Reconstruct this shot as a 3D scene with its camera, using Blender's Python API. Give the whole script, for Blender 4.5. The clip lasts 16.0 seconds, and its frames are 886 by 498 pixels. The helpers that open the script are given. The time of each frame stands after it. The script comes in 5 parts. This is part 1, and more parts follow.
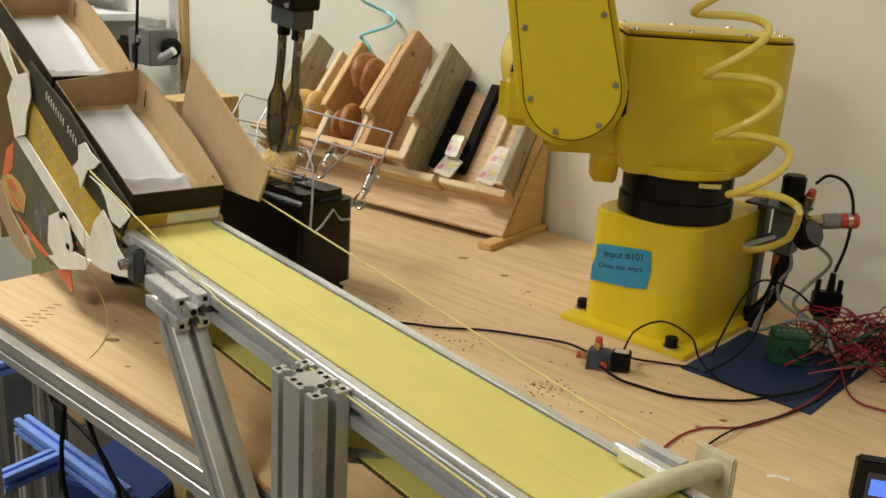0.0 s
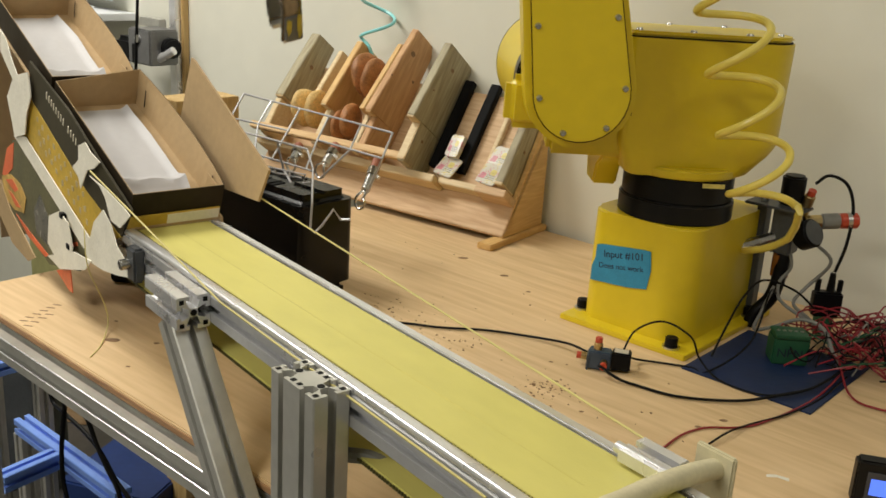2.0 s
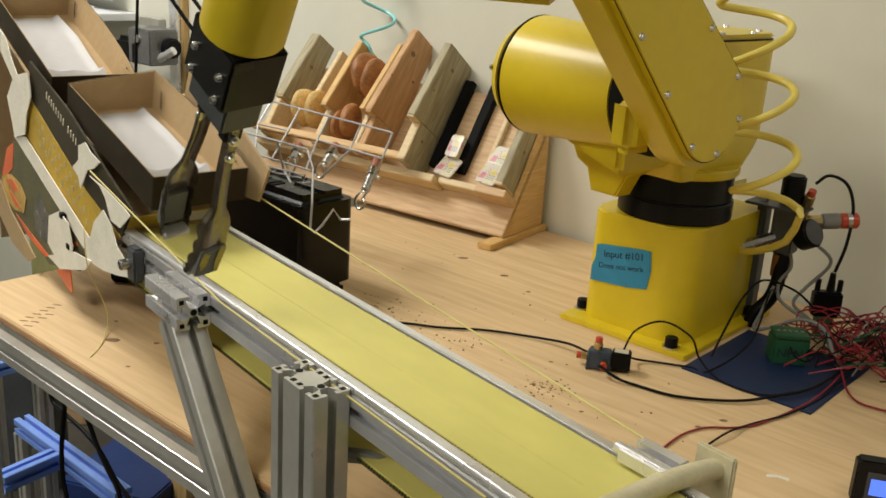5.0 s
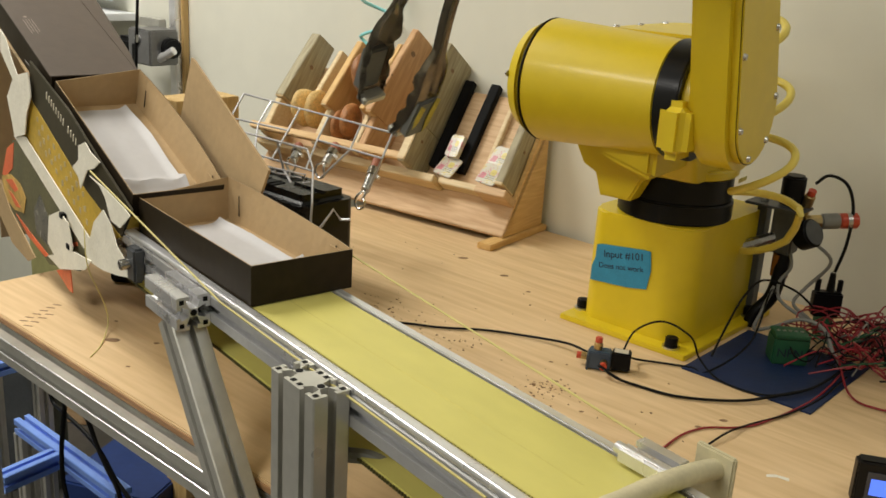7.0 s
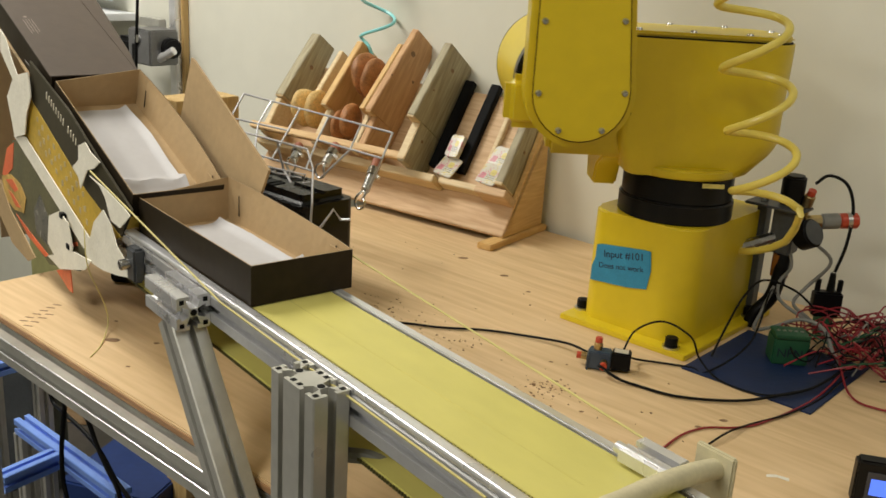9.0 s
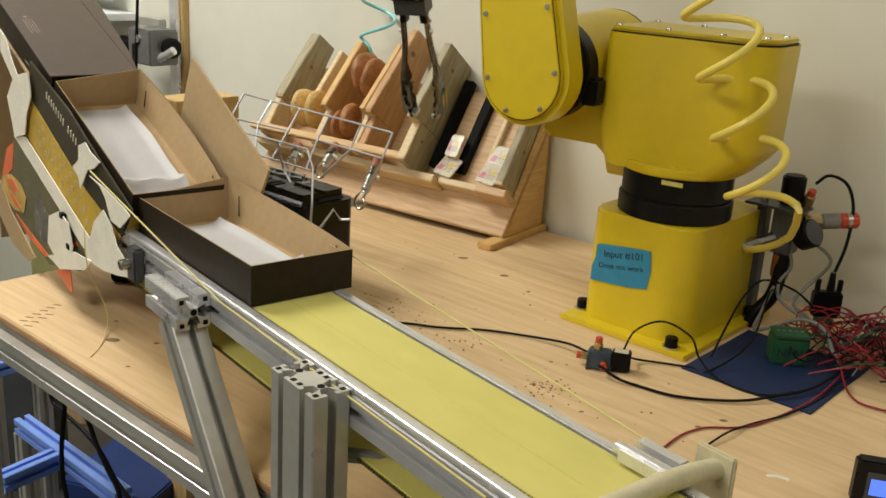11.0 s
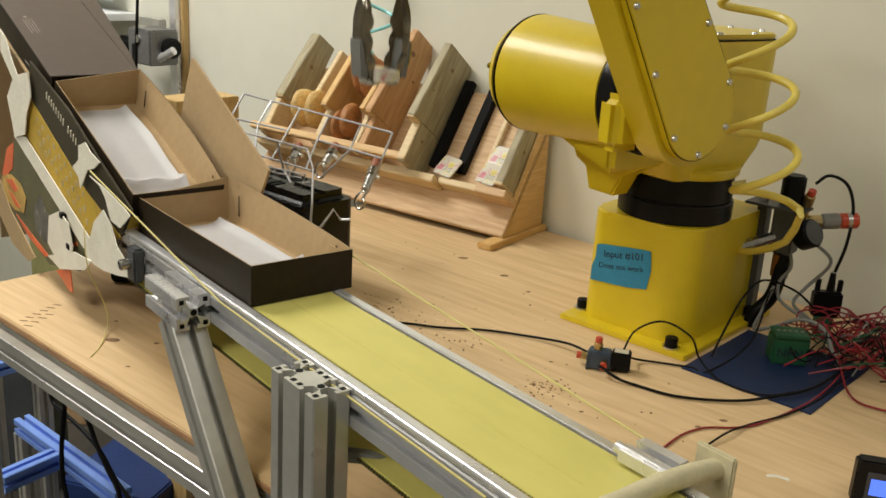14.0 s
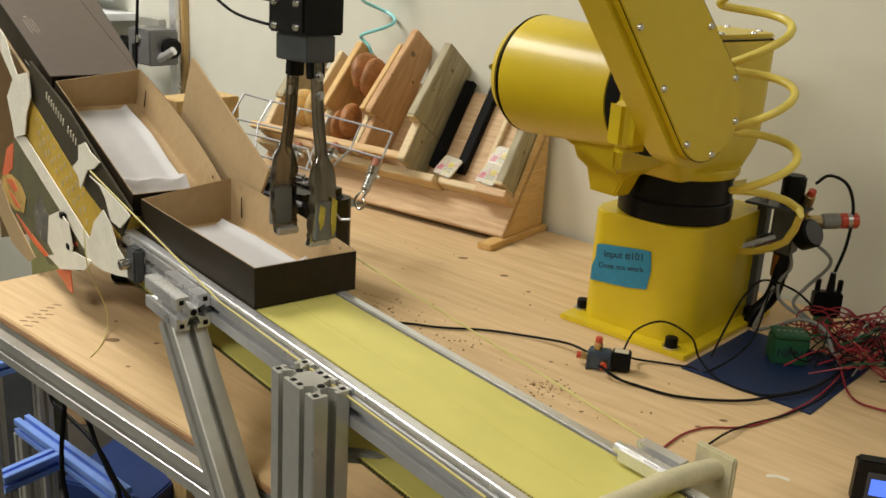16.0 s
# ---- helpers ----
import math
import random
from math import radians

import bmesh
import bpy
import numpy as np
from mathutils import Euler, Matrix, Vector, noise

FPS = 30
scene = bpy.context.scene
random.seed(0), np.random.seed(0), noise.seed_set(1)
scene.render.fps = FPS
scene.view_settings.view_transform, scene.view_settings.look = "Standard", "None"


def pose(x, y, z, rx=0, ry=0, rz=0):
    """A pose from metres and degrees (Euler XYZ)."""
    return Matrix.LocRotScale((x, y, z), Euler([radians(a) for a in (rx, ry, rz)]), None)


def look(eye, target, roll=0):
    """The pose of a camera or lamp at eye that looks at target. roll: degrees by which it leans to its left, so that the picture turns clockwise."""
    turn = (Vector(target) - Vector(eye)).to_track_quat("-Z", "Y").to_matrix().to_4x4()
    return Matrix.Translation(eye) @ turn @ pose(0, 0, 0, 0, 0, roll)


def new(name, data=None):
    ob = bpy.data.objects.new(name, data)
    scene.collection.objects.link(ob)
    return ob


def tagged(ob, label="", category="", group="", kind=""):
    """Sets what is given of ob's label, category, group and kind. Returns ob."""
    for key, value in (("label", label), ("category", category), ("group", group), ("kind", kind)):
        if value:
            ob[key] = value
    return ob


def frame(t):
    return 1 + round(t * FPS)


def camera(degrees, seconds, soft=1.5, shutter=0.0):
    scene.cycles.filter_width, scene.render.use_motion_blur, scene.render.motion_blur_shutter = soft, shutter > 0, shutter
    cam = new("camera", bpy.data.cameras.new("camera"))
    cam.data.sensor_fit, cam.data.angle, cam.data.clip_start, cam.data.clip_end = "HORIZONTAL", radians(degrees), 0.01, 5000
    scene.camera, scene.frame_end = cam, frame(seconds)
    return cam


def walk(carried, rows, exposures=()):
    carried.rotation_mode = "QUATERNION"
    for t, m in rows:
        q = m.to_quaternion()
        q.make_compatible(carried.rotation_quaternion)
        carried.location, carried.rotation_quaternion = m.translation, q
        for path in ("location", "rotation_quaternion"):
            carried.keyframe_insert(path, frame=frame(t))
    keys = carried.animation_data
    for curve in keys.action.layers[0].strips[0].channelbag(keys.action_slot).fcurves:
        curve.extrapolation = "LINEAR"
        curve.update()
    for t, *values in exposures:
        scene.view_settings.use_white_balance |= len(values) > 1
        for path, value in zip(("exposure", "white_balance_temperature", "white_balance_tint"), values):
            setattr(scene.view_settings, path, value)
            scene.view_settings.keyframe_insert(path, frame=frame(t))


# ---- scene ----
cam = camera(48.99, 16.0, soft=1.6, shutter=0.5)
EYE, AHEAD = (0.6464, -1.2408, 0.525), (0.0198, -0.5225, 0.2226)
walk(cam, [(0.0, look(EYE, AHEAD, 3.5)), (16.0, look(EYE, AHEAD, 3.5))], exposures=[(0.0, -0.42), (16.0, -0.42)])

# world and lamps: a closed workshop lit by ceiling panels
world = bpy.data.worlds.new("world")
scene.world = world
world.use_nodes = True
world.node_tree.nodes["Background"].inputs[0].default_value = (0.75, 0.85, 1.0, 1)
world.node_tree.nodes["Background"].inputs[1].default_value = 0.02
FLOOR, CEIL = -0.82, 1.85


def area(name, x, y, sx, sy, watts, colour):
    lamp = bpy.data.lights.new(name, "AREA")
    lamp.shape, lamp.size, lamp.size_y, lamp.energy, lamp.color = "RECTANGLE", sx, sy, watts, colour
    ob = new(name, lamp)
    ob.matrix_world = pose(x, y, CEIL - 0.05)
    return ob


area("ceiling_lamp", -1.65, -0.85, 1.2, 0.6, 64, (1.0, 0.96, 0.88))
area("ceiling_lamp", -0.4, -2.6, 1.2, 0.6, 56, (1.0, 0.96, 0.88))
area("ceiling_lamp", 1.1, -0.9, 1.2, 0.6, 11.5, (1.0, 0.96, 0.88))


# ---- materials ----
def mat(name, colour, rough=0.5, metal=0.0, vary=0.12, scale=8.0, bump=0.0, bump_scale=120.0, stretch=(1, 1, 1), coat=0.0, spots=0.0, shine=0.5):
    """A surface with two scales of colour variation, uneven gloss and fine relief."""
    m = bpy.data.materials.new(name)
    m.use_nodes = True
    nt = m.node_tree
    b = nt.nodes["Principled BSDF"]
    b.inputs["Metallic"].default_value = metal
    b.inputs["Coat Weight"].default_value = coat
    b.inputs["Specular IOR Level"].default_value = shine
    b.inputs["Coat Roughness"].default_value = 0.15
    tc = nt.nodes.new("ShaderNodeTexCoord")
    mp = nt.nodes.new("ShaderNodeMapping")
    mp.inputs["Scale"].default_value = stretch
    nt.links.new(tc.outputs["Object"], mp.inputs["Vector"])
    big, fine = nt.nodes.new("ShaderNodeTexNoise"), nt.nodes.new("ShaderNodeTexNoise")
    big.inputs["Scale"].default_value, fine.inputs["Scale"].default_value = scale, scale * 9
    big.inputs["Detail"].default_value = fine.inputs["Detail"].default_value = 4
    for n in (big, fine):
        nt.links.new(mp.outputs[0], n.inputs["Vector"])
    add = nt.nodes.new("ShaderNodeMix")
    add.inputs["Factor"].default_value = 0.4
    nt.links.new(big.outputs["Fac"], add.inputs["A"])
    nt.links.new(fine.outputs["Fac"], add.inputs["B"])
    ramp = nt.nodes.new("ShaderNodeValToRGB")
    lo = [max(0, c * (1 - vary * 1.6)) for c in colour]
    hi = [min(1, c * (1 + vary)) for c in colour]
    ramp.color_ramp.elements[0].color, ramp.color_ramp.elements[1].color = (*lo, 1), (*hi, 1)
    ramp.color_ramp.elements[0].position, ramp.color_ramp.elements[1].position = 0.3, 0.68
    nt.links.new(add.outputs["Result"], ramp.inputs["Fac"])
    last = ramp.outputs["Color"]
    if spots:
        dirt = nt.nodes.new("ShaderNodeTexNoise")
        dirt.inputs["Scale"].default_value, dirt.inputs["Detail"].default_value = scale * 2.3, 6
        nt.links.new(tc.outputs["Object"], dirt.inputs["Vector"])
        cut = nt.nodes.new("ShaderNodeMapRange")
        cut.inputs["From Min"].default_value, cut.inputs["From Max"].default_value = 0.62, 0.74
        cut.inputs["To Max"].default_value = spots
        nt.links.new(dirt.outputs["Fac"], cut.inputs["Value"])
        mix = nt.nodes.new("ShaderNodeMix")
        mix.data_type = "RGBA"
        mix.inputs["B"].default_value = (*[c * 0.3 for c in colour], 1)
        nt.links.new(cut.outputs[0], mix.inputs["Factor"])
        nt.links.new(last, mix.inputs["A"])
        last = mix.outputs["Result"]
    nt.links.new(last, b.inputs["Base Color"])
    rr = nt.nodes.new("ShaderNodeMapRange")
    rr.inputs["To Min"].default_value, rr.inputs["To Max"].default_value = max(0.03, rough - 0.1), min(1, rough + 0.1)
    nt.links.new(big.outputs["Fac"], rr.inputs["Value"])
    nt.links.new(rr.outputs[0], b.inputs["Roughness"])
    if bump:
        grain = nt.nodes.new("ShaderNodeTexNoise")
        grain.inputs["Scale"].default_value, grain.inputs["Detail"].default_value = bump_scale, 5
        nt.links.new(mp.outputs[0], grain.inputs["Vector"])
        bp = nt.nodes.new("ShaderNodeBump")
        bp.inputs["Strength"].default_value, bp.inputs["Distance"].default_value = bump, 0.002
        nt.links.new(grain.outputs["Fac"], bp.inputs["Height"])
        nt.links.new(bp.outputs[0], b.inputs["Normal"])
    return m


def wood(name, pale, dark, rings=9.0, along="X", knots=0.5, rough=0.6):
    """Sawn softwood: long grain streaks along one axis, wavy figure, a few knots and specks."""
    m = bpy.data.materials.new(name)
    m.use_nodes = True
    nt = m.node_tree
    b = nt.nodes["Principled BSDF"]
    b.inputs["Roughness"].default_value = rough
    tc, mp, info = nt.nodes.new("ShaderNodeTexCoord"), nt.nodes.new("ShaderNodeMapping"), nt.nodes.new("ShaderNodeObjectInfo")
    s = {"X": (0.9, 9, 9), "Y": (9, 0.9, 9), "Z": (9, 9, 0.9)}[along]
    mp.inputs["Scale"].default_value = s
    off = nt.nodes.new("ShaderNodeVectorMath")
    off.operation = "SCALE"
    off.inputs[0].default_value = (7, 13, 5)
    nt.links.new(info.outputs["Random"], off.inputs["Scale"])
    nt.links.new(off.outputs[0], mp.inputs["Location"])
    nt.links.new(tc.outputs["Object"], mp.inputs["Vector"])
    figure, streak = nt.nodes.new("ShaderNodeTexNoise"), nt.nodes.new("ShaderNodeTexNoise")
    figure.inputs["Scale"].default_value, figure.inputs["Detail"].default_value, figure.inputs["Distortion"].default_value = rings * 0.28, 3, 1.2
    streak.inputs["Scale"].default_value, streak.inputs["Detail"].default_value = rings * 2.6, 6
    for n in (figure, streak):
        nt.links.new(mp.outputs[0], n.inputs["Vector"])
    wave = nt.nodes.new("ShaderNodeMath")
    wave.operation = "MULTIPLY"
    wave.inputs[1].default_value = 6.0
    nt.links.new(figure.outputs["Fac"], wave.inputs[0])
    frac = nt.nodes.new("ShaderNodeMath")
    frac.operation = "PINGPONG"
    frac.inputs[1].default_value = 0.5
    nt.links.new(wave.outputs[0], frac.inputs[0])
    mix = nt.nodes.new("ShaderNodeMix")
    mix.inputs["Factor"].default_value = 0.6
    nt.links.new(frac.outputs[0], mix.inputs["A"])
    nt.links.new(streak.outputs["Fac"], mix.inputs["B"])
    ramp = nt.nodes.new("ShaderNodeValToRGB")
    ramp.color_ramp.elements[0].color, ramp.color_ramp.elements[1].color = (*dark, 1), (*pale, 1)
    ramp.color_ramp.elements[0].position, ramp.color_ramp.elements[1].position = 0.2, 0.58
    nt.links.new(mix.outputs["Result"], ramp.inputs["Fac"])
    last = ramp.outputs["Color"]
    if knots:
        vo = nt.nodes.new("ShaderNodeTexVoronoi")
        vo.inputs["Scale"].default_value = 4.2
        sq = nt.nodes.new("ShaderNodeMapping")
        sq.inputs["Scale"].default_value = {"X": (0.6, 1, 1), "Y": (1, 0.6, 1), "Z": (1, 1, 0.6)}[along]
        nt.links.new(off.outputs[0], sq.inputs["Location"])
        nt.links.new(tc.outputs["Object"], sq.inputs["Vector"])
        nt.links.new(sq.outputs[0], vo.inputs["Vector"])
        cut = nt.nodes.new("ShaderNodeMapRange")
        cut.inputs["From Min"].default_value, cut.inputs["From Max"].default_value = 0.03, 0.09
        cut.inputs["To Min"].default_value, cut.inputs["To Max"].default_value = knots, 0.0
        nt.links.new(vo.outputs["Distance"], cut.inputs["Value"])
        k = nt.nodes.new("ShaderNodeMix")
        k.data_type = "RGBA"
        k.inputs["B"].default_value = (*[c * 0.35 for c in dark], 1)
        nt.links.new(cut.outputs[0], k.inputs["Factor"])
        nt.links.new(last, k.inputs["A"])
        last = k.outputs["Result"]
    nt.links.new(last, b.inputs["Base Color"])
    bp = nt.nodes.new("ShaderNodeBump")
    bp.inputs["Strength"].default_value, bp.inputs["Distance"].default_value = 0.25, 0.001
    nt.links.new(streak.outputs["Fac"], bp.inputs["Height"])
    nt.links.new(bp.outputs[0], b.inputs["Normal"])
    return m


def glow(name, colour, strength):
    m = bpy.data.materials.new(name)
    m.use_nodes = True
    b = m.node_tree.nodes["Principled BSDF"]
    b.inputs["Base Color"].default_value = (0.02, 0.02, 0.02, 1)
    b.inputs["Emission Color"].default_value, b.inputs["Emission Strength"].default_value = (*colour, 1), strength
    return m


M_PLY = wood("plywood", (0.73, 0.53, 0.30), (0.585, 0.405, 0.205), 4, "X", 0.65)
M_PLY_EDGE = wood("plywood_edge", (0.42, 0.24, 0.11), (0.22, 0.11, 0.05), 14, "X", 0)
M_PINE = wood("pine", (0.72, 0.48, 0.19), (0.56, 0.33, 0.11), 9, "Y", 0.5)
M_PINE_X = wood("pine_rail", (0.70, 0.49, 0.25), (0.58, 0.37, 0.16), 9, "X", 0.5)
M_PALE = wood("pale_wood", (0.74, 0.60, 0.36), (0.62, 0.46, 0.25), 9, "X", 0.3)
M_RED = wood("red_wood", (0.60, 0.36, 0.17), (0.44, 0.235, 0.095), 8, "Y", 0.5)
M_RED_X = wood("red_wood_rail", (0.66, 0.46, 0.26), (0.50, 0.31, 0.155), 8, "X", 0.3)
M_GREY = wood("grey_wood", (0.43, 0.38, 0.24), (0.25, 0.205, 0.12), 8, "Y", 0.6)
M_WALL = mat("wall_paint", (0.73, 0.72, 0.62), 0.5, vary=0.04, scale=1.5, bump=0.08, bump_scale=60)
M_CEIL = mat("ceiling_tile", (0.75, 0.75, 0.7), 0.9, vary=0.05)
M_FLOOR = mat("floor_concrete", (0.07, 0.066, 0.06), 0.45, vary=0.25, scale=3, bump=0.1)
M_YEL = mat("robot_yellow", (0.68, 0.51, 0.010), 0.42, vary=0.05, scale=5, bump=0.06, bump_scale=350, coat=0.25)
M_YEL_HOSE = mat("yellow_hose", (0.79, 0.64, 0.12), 0.35, vary=0.06)
M_BLK = mat("black_plastic", (0.006, 0.006, 0.0065), 0.35, vary=0.3, scale=20, shine=0.14)
M_BLK_SATIN = mat("black_satin", (0.008, 0.008, 0.008), 0.3, shine=0.2, vary=0.3, scale=12, bump=0.05, bump_scale=90)
M_ENAMEL = mat("black_enamel", (0.006, 0.006, 0.006), 0.25, vary=0.3, scale=12, bump=0.03, bump_scale=60, shine=0.22)
M_SLOT = mat("black_padding", (0.005, 0.005, 0.005), 0.6, vary=0.3, scale=12, shine=0.1)
M_RUB = mat("black_cable", (0.006, 0.006, 0.006), 0.5, vary=0.3, shine=0.15)
M_ALU = mat("aluminium", (0.80, 0.80, 0.81), 0.28, 0.7, vary=0.08, scale=6, stretch=(1, 1, 1))
M_ALU_MATT = mat("aluminium_matt", (0.60, 0.59, 0.54), 0.32, 0.6, vary=0.1, scale=7)
M_STEEL = mat("steel", (0.55, 0.54, 0.52), 0.28, 1.0, vary=0.15, scale=30)
M_DULL = mat("worn_steel", (0.37, 0.33, 0.27), 0.19, 0.97, vary=0.25, scale=30)
M_SCUFF = mat("belt_scuff", (0.61, 0.545, 0.15), 0.5, vary=0.12, scale=9)
M_BROWN_BAND = mat("brown_band_card", (0.050, 0.042, 0.024), 0.5, shine=0.25, vary=0.2, scale=9)
M_FOOD = mat("printed_food", (0.60, 0.38, 0.10), 0.45, vary=0.4, scale=45)
M_PHOTO = mat("glossy_photo", (0.16, 0.15, 0.12), 0.25, vary=0.4, scale=30)
M_REDHOSE = mat("red_brown_rubber", (0.30, 0.10, 0.05), 0.55, vary=0.2, scale=40)
M_FAINT = mat("faint_print", (0.26, 0.21, 0.17), 0.6, vary=0.1, scale=60)
M_CLAMP = mat("clamp_grey", (0.17, 0.17, 0.17), 0.4, 0.3, vary=0.15, scale=15)
M_STAIN = mat("mustard_stain", (0.55, 0.44, 0.06), 0.6, vary=0.3, scale=60)
M_PAD = mat("grey_pad", (0.16, 0.16, 0.15), 0.55, vary=0.15, scale=40)
M_WIRE = mat("chrome_wire", (0.56, 0.56, 0.58), 0.35, 0.5, vary=0.1)
M_BELT = mat("belt_yellow", (0.66, 0.60, 0.17), 0.5, vary=0.07, scale=5, stretch=(0.35, 1, 1), bump=0.1, bump_scale=500, spots=0.06)
M_BELT_EDGE = mat("belt_edge", (0.09, 0.08, 0.02), 0.7, vary=0.3)
M_KRAFT = mat("kraft_card", (0.44, 0.305, 0.155), 0.75, vary=0.09, scale=9, bump=0.12, bump_scale=200)
M_BROWN = mat("dark_brown_card", (0.030, 0.022, 0.013), 0.45, shine=0.12, vary=0.2, scale=9, bump=0.05)
M_PAPER = mat("greaseproof_paper", (0.50, 0.49, 0.49), 0.6, vary=0.03, scale=14, bump=0.12, bump_scale=14)
M_GOLD = mat("golden_card", (0.56, 0.37, 0.045), 0.5, vary=0.18, scale=14)
M_OLIVE = mat("olive_print", (0.13, 0.12, 0.06), 0.5, vary=0.25, scale=18)
M_OLIVE_WALL = mat("olive_paint", (0.42, 0.40, 0.17), 0.6, vary=0.1, scale=4)
M_BROWN_LID = mat("brown_lid_card", (0.080, 0.058, 0.043), 0.5, vary=0.12, scale=6, bump=0.06)
M_AMBER = mat("amber_plastic", (0.25, 0.09, 0.02), 0.25, vary=0.1)
M_KNOT = mat("dark_knot", (0.24, 0.14, 0.07), 0.7, vary=0.3, scale=60)
M_SCREEN_OFF = mat("display_glass", (0.05, 0.055, 0.07), 0.2, vary=0.1)
M_SCREEN = glow("blue_screen", (0.10, 0.22, 1.0), 1.6)
M_PINE_Z = wood("pine_post", (0.62, 0.45, 0.20), (0.48, 0.30, 0.11), 9, "Z", 0.3)
M_TAPE = mat("masking_tape", (0.80, 0.76, 0.64), 0.7, vary=0.08, scale=30, bump=0.6, bump_scale=60)
M_BLUETAPE = mat("blue_tape", (0.03, 0.25, 0.42), 0.7, vary=0.12, scale=40, bump=0.4, bump_scale=120)
M_BLOTCH = mat("printed_blotch", (0.50, 0.40, 0.22), 0.5, vary=0.15, scale=30)
M_INK = mat("ink", (0.01, 0.012, 0.03), 0.6, vary=0.1)
M_CREAM = mat("cream_print", (0.55, 0.50, 0.38), 0.6, vary=0.05)
M_RED_PLASTIC = mat("red_plastic", (0.55, 0.07, 0.03), 0.35, vary=0.1)
M_ORANGE = mat("orange_print", (0.75, 0.16, 0.06), 0.5, vary=0.15, scale=20)
M_BRASS = mat("brass", (0.55, 0.42, 0.2), 0.3, 1.0, vary=0.15, scale=40)
M_BLUE_METAL = mat("blue_grey_metal", (0.04, 0.065, 0.10), 0.4, vary=0.15, scale=30)
M_BLUE_MAT = mat("blue_mat", (0.008, 0.022, 0.075), 0.5, vary=0.2, scale=9, bump=0.2)
M_GREEN = mat("green_terminal", (0.012, 0.085, 0.035), 0.5, vary=0.15, scale=30)
M_WIRE_RED = mat("red_wire", (0.26, 0.012, 0.022), 0.4, vary=0.15)
M_WIRE_GREY = mat("grey_cable", (0.22, 0.22, 0.20), 0.5, vary=0.15)
M_TEAL = mat("teal_hose", (0.26, 0.68, 0.70), 0.3, vary=0.05)
M_BUN = mat("bread_crust", (0.44, 0.19, 0.065), 0.55, vary=0.4, scale=30, bump=0.9, bump_scale=150)
M_BAGEL = mat("pale_bread", (0.74, 0.50, 0.19), 0.55, vary=0.35, scale=30, bump=0.9, bump_scale=150)
M_CARDS = mat("packet_film", (0.55, 0.53, 0.45), 0.25, vary=0.08, scale=40)
ramp = [n for n in M_CARDS.node_tree.nodes if n.bl_idname == "ShaderNodeValToRGB"][0].color_ramp
for at, c in ((0.40, (0.60, 0.16, 0.20, 1)), (0.46, (0.60, 0.56, 0.46, 1)), (0.56, (0.62, 0.60, 0.52, 1)), (0.60, (0.62, 0.50, 0.12, 1))):
    ramp.elements.new(at).color = c
M_PINK = mat("packet_pink", (0.62, 0.22, 0.26), 0.3, vary=0.25, scale=60)
M_YPRINT = mat("packet_yellow", (0.66, 0.56, 0.16), 0.3, vary=0.2, scale=60)
M_STRING = mat("yellow_string", (0.62, 0.54, 0.20), 0.6, vary=0.1)
M_FOAM = mat("foam_sleeve", (0.62, 0.56, 0.36), 0.7, vary=0.1, scale=25, bump=0.3)
# The blue stands in for bluish light reflected by plain aluminium.
M_BLUE_ALU = mat("blue_lit_aluminium", (0.22, 0.38, 0.95), 0.35, 0.2, vary=0.1)
M_BLUE_BIN = mat("blue_bin", (0.008, 0.03, 0.14), 0.45, vary=0.15)
M_PURPLE = mat("purple_cloth", (0.05, 0.03, 0.07), 0.9, vary=0.3)
M_WHITE = mat("white_paper", (0.78, 0.80, 0.82), 0.6, vary=0.03)
M_MACHINE = mat("machine_grey", (0.06, 0.065, 0.07), 0.4, vary=0.2, scale=15)


# ---- mesh helpers ----
def part(name, bm, material, parent=None, label="", m=None, smooth=True):
    me = bpy.data.meshes.new(name)
    bmesh.ops.recalc_face_normals(bm, faces=bm.faces)
    bm.to_mesh(me)
    bm.free()
    me.materials.append(material)
    if smooth:
        for p in me.polygons:
            p.use_smooth = True
        me.set_sharp_from_angle(angle=radians(35))
    ob = new(name, me)
    ob.parent = parent
    if m is not None:
        ob.matrix_basis = m
    if label:
        ob["label"] = label
    return ob


def thing(name, label, category, m=None, group="", kind=""):
    ob = new(name)
    ob.empty_display_size = 0.02
    if m is not None:
        ob.matrix_basis = m
    return tagged(ob, label, category, group, kind)


def solid(name, bm, material, label, category, m=None, group="", kind=""):
    return tagged(part(name, bm, material, None, "", m), label, category, group, kind)


def bevel(bm, width, seg=2, geom=None):
    if width > 0:
        bmesh.ops.bevel(bm, geom=geom or bm.edges[:], offset=width, segments=seg, affect="EDGES", clamp_overlap=True)
    return bm


def box(x0, x1, y0, y1, z0, z1, r=0.002, seg=2, bm=None):
    b = bmesh.new()
    bmesh.ops.create_cube(b, size=1)
    for v in b.verts:
        v.co = Vector(((x0 + x1) / 2 + v.co.x * (x1 - x0), (y0 + y1) / 2 + v.co.y * (y1 - y0), (z0 + z1) / 2 + v.co.z * (z1 - z0)))
    bevel(b, r, seg)
    return join(bm, b) if bm else b


def join(bm, other, m=None):
    if m is not None:
        bmesh.ops.transform(other, matrix=m, verts=other.verts)
    me = bpy.data.meshes.new("t")
    other.to_mesh(me)
    other.free()
    bm.from_mesh(me)
    bpy.data.meshes.remove(me)
    return bm


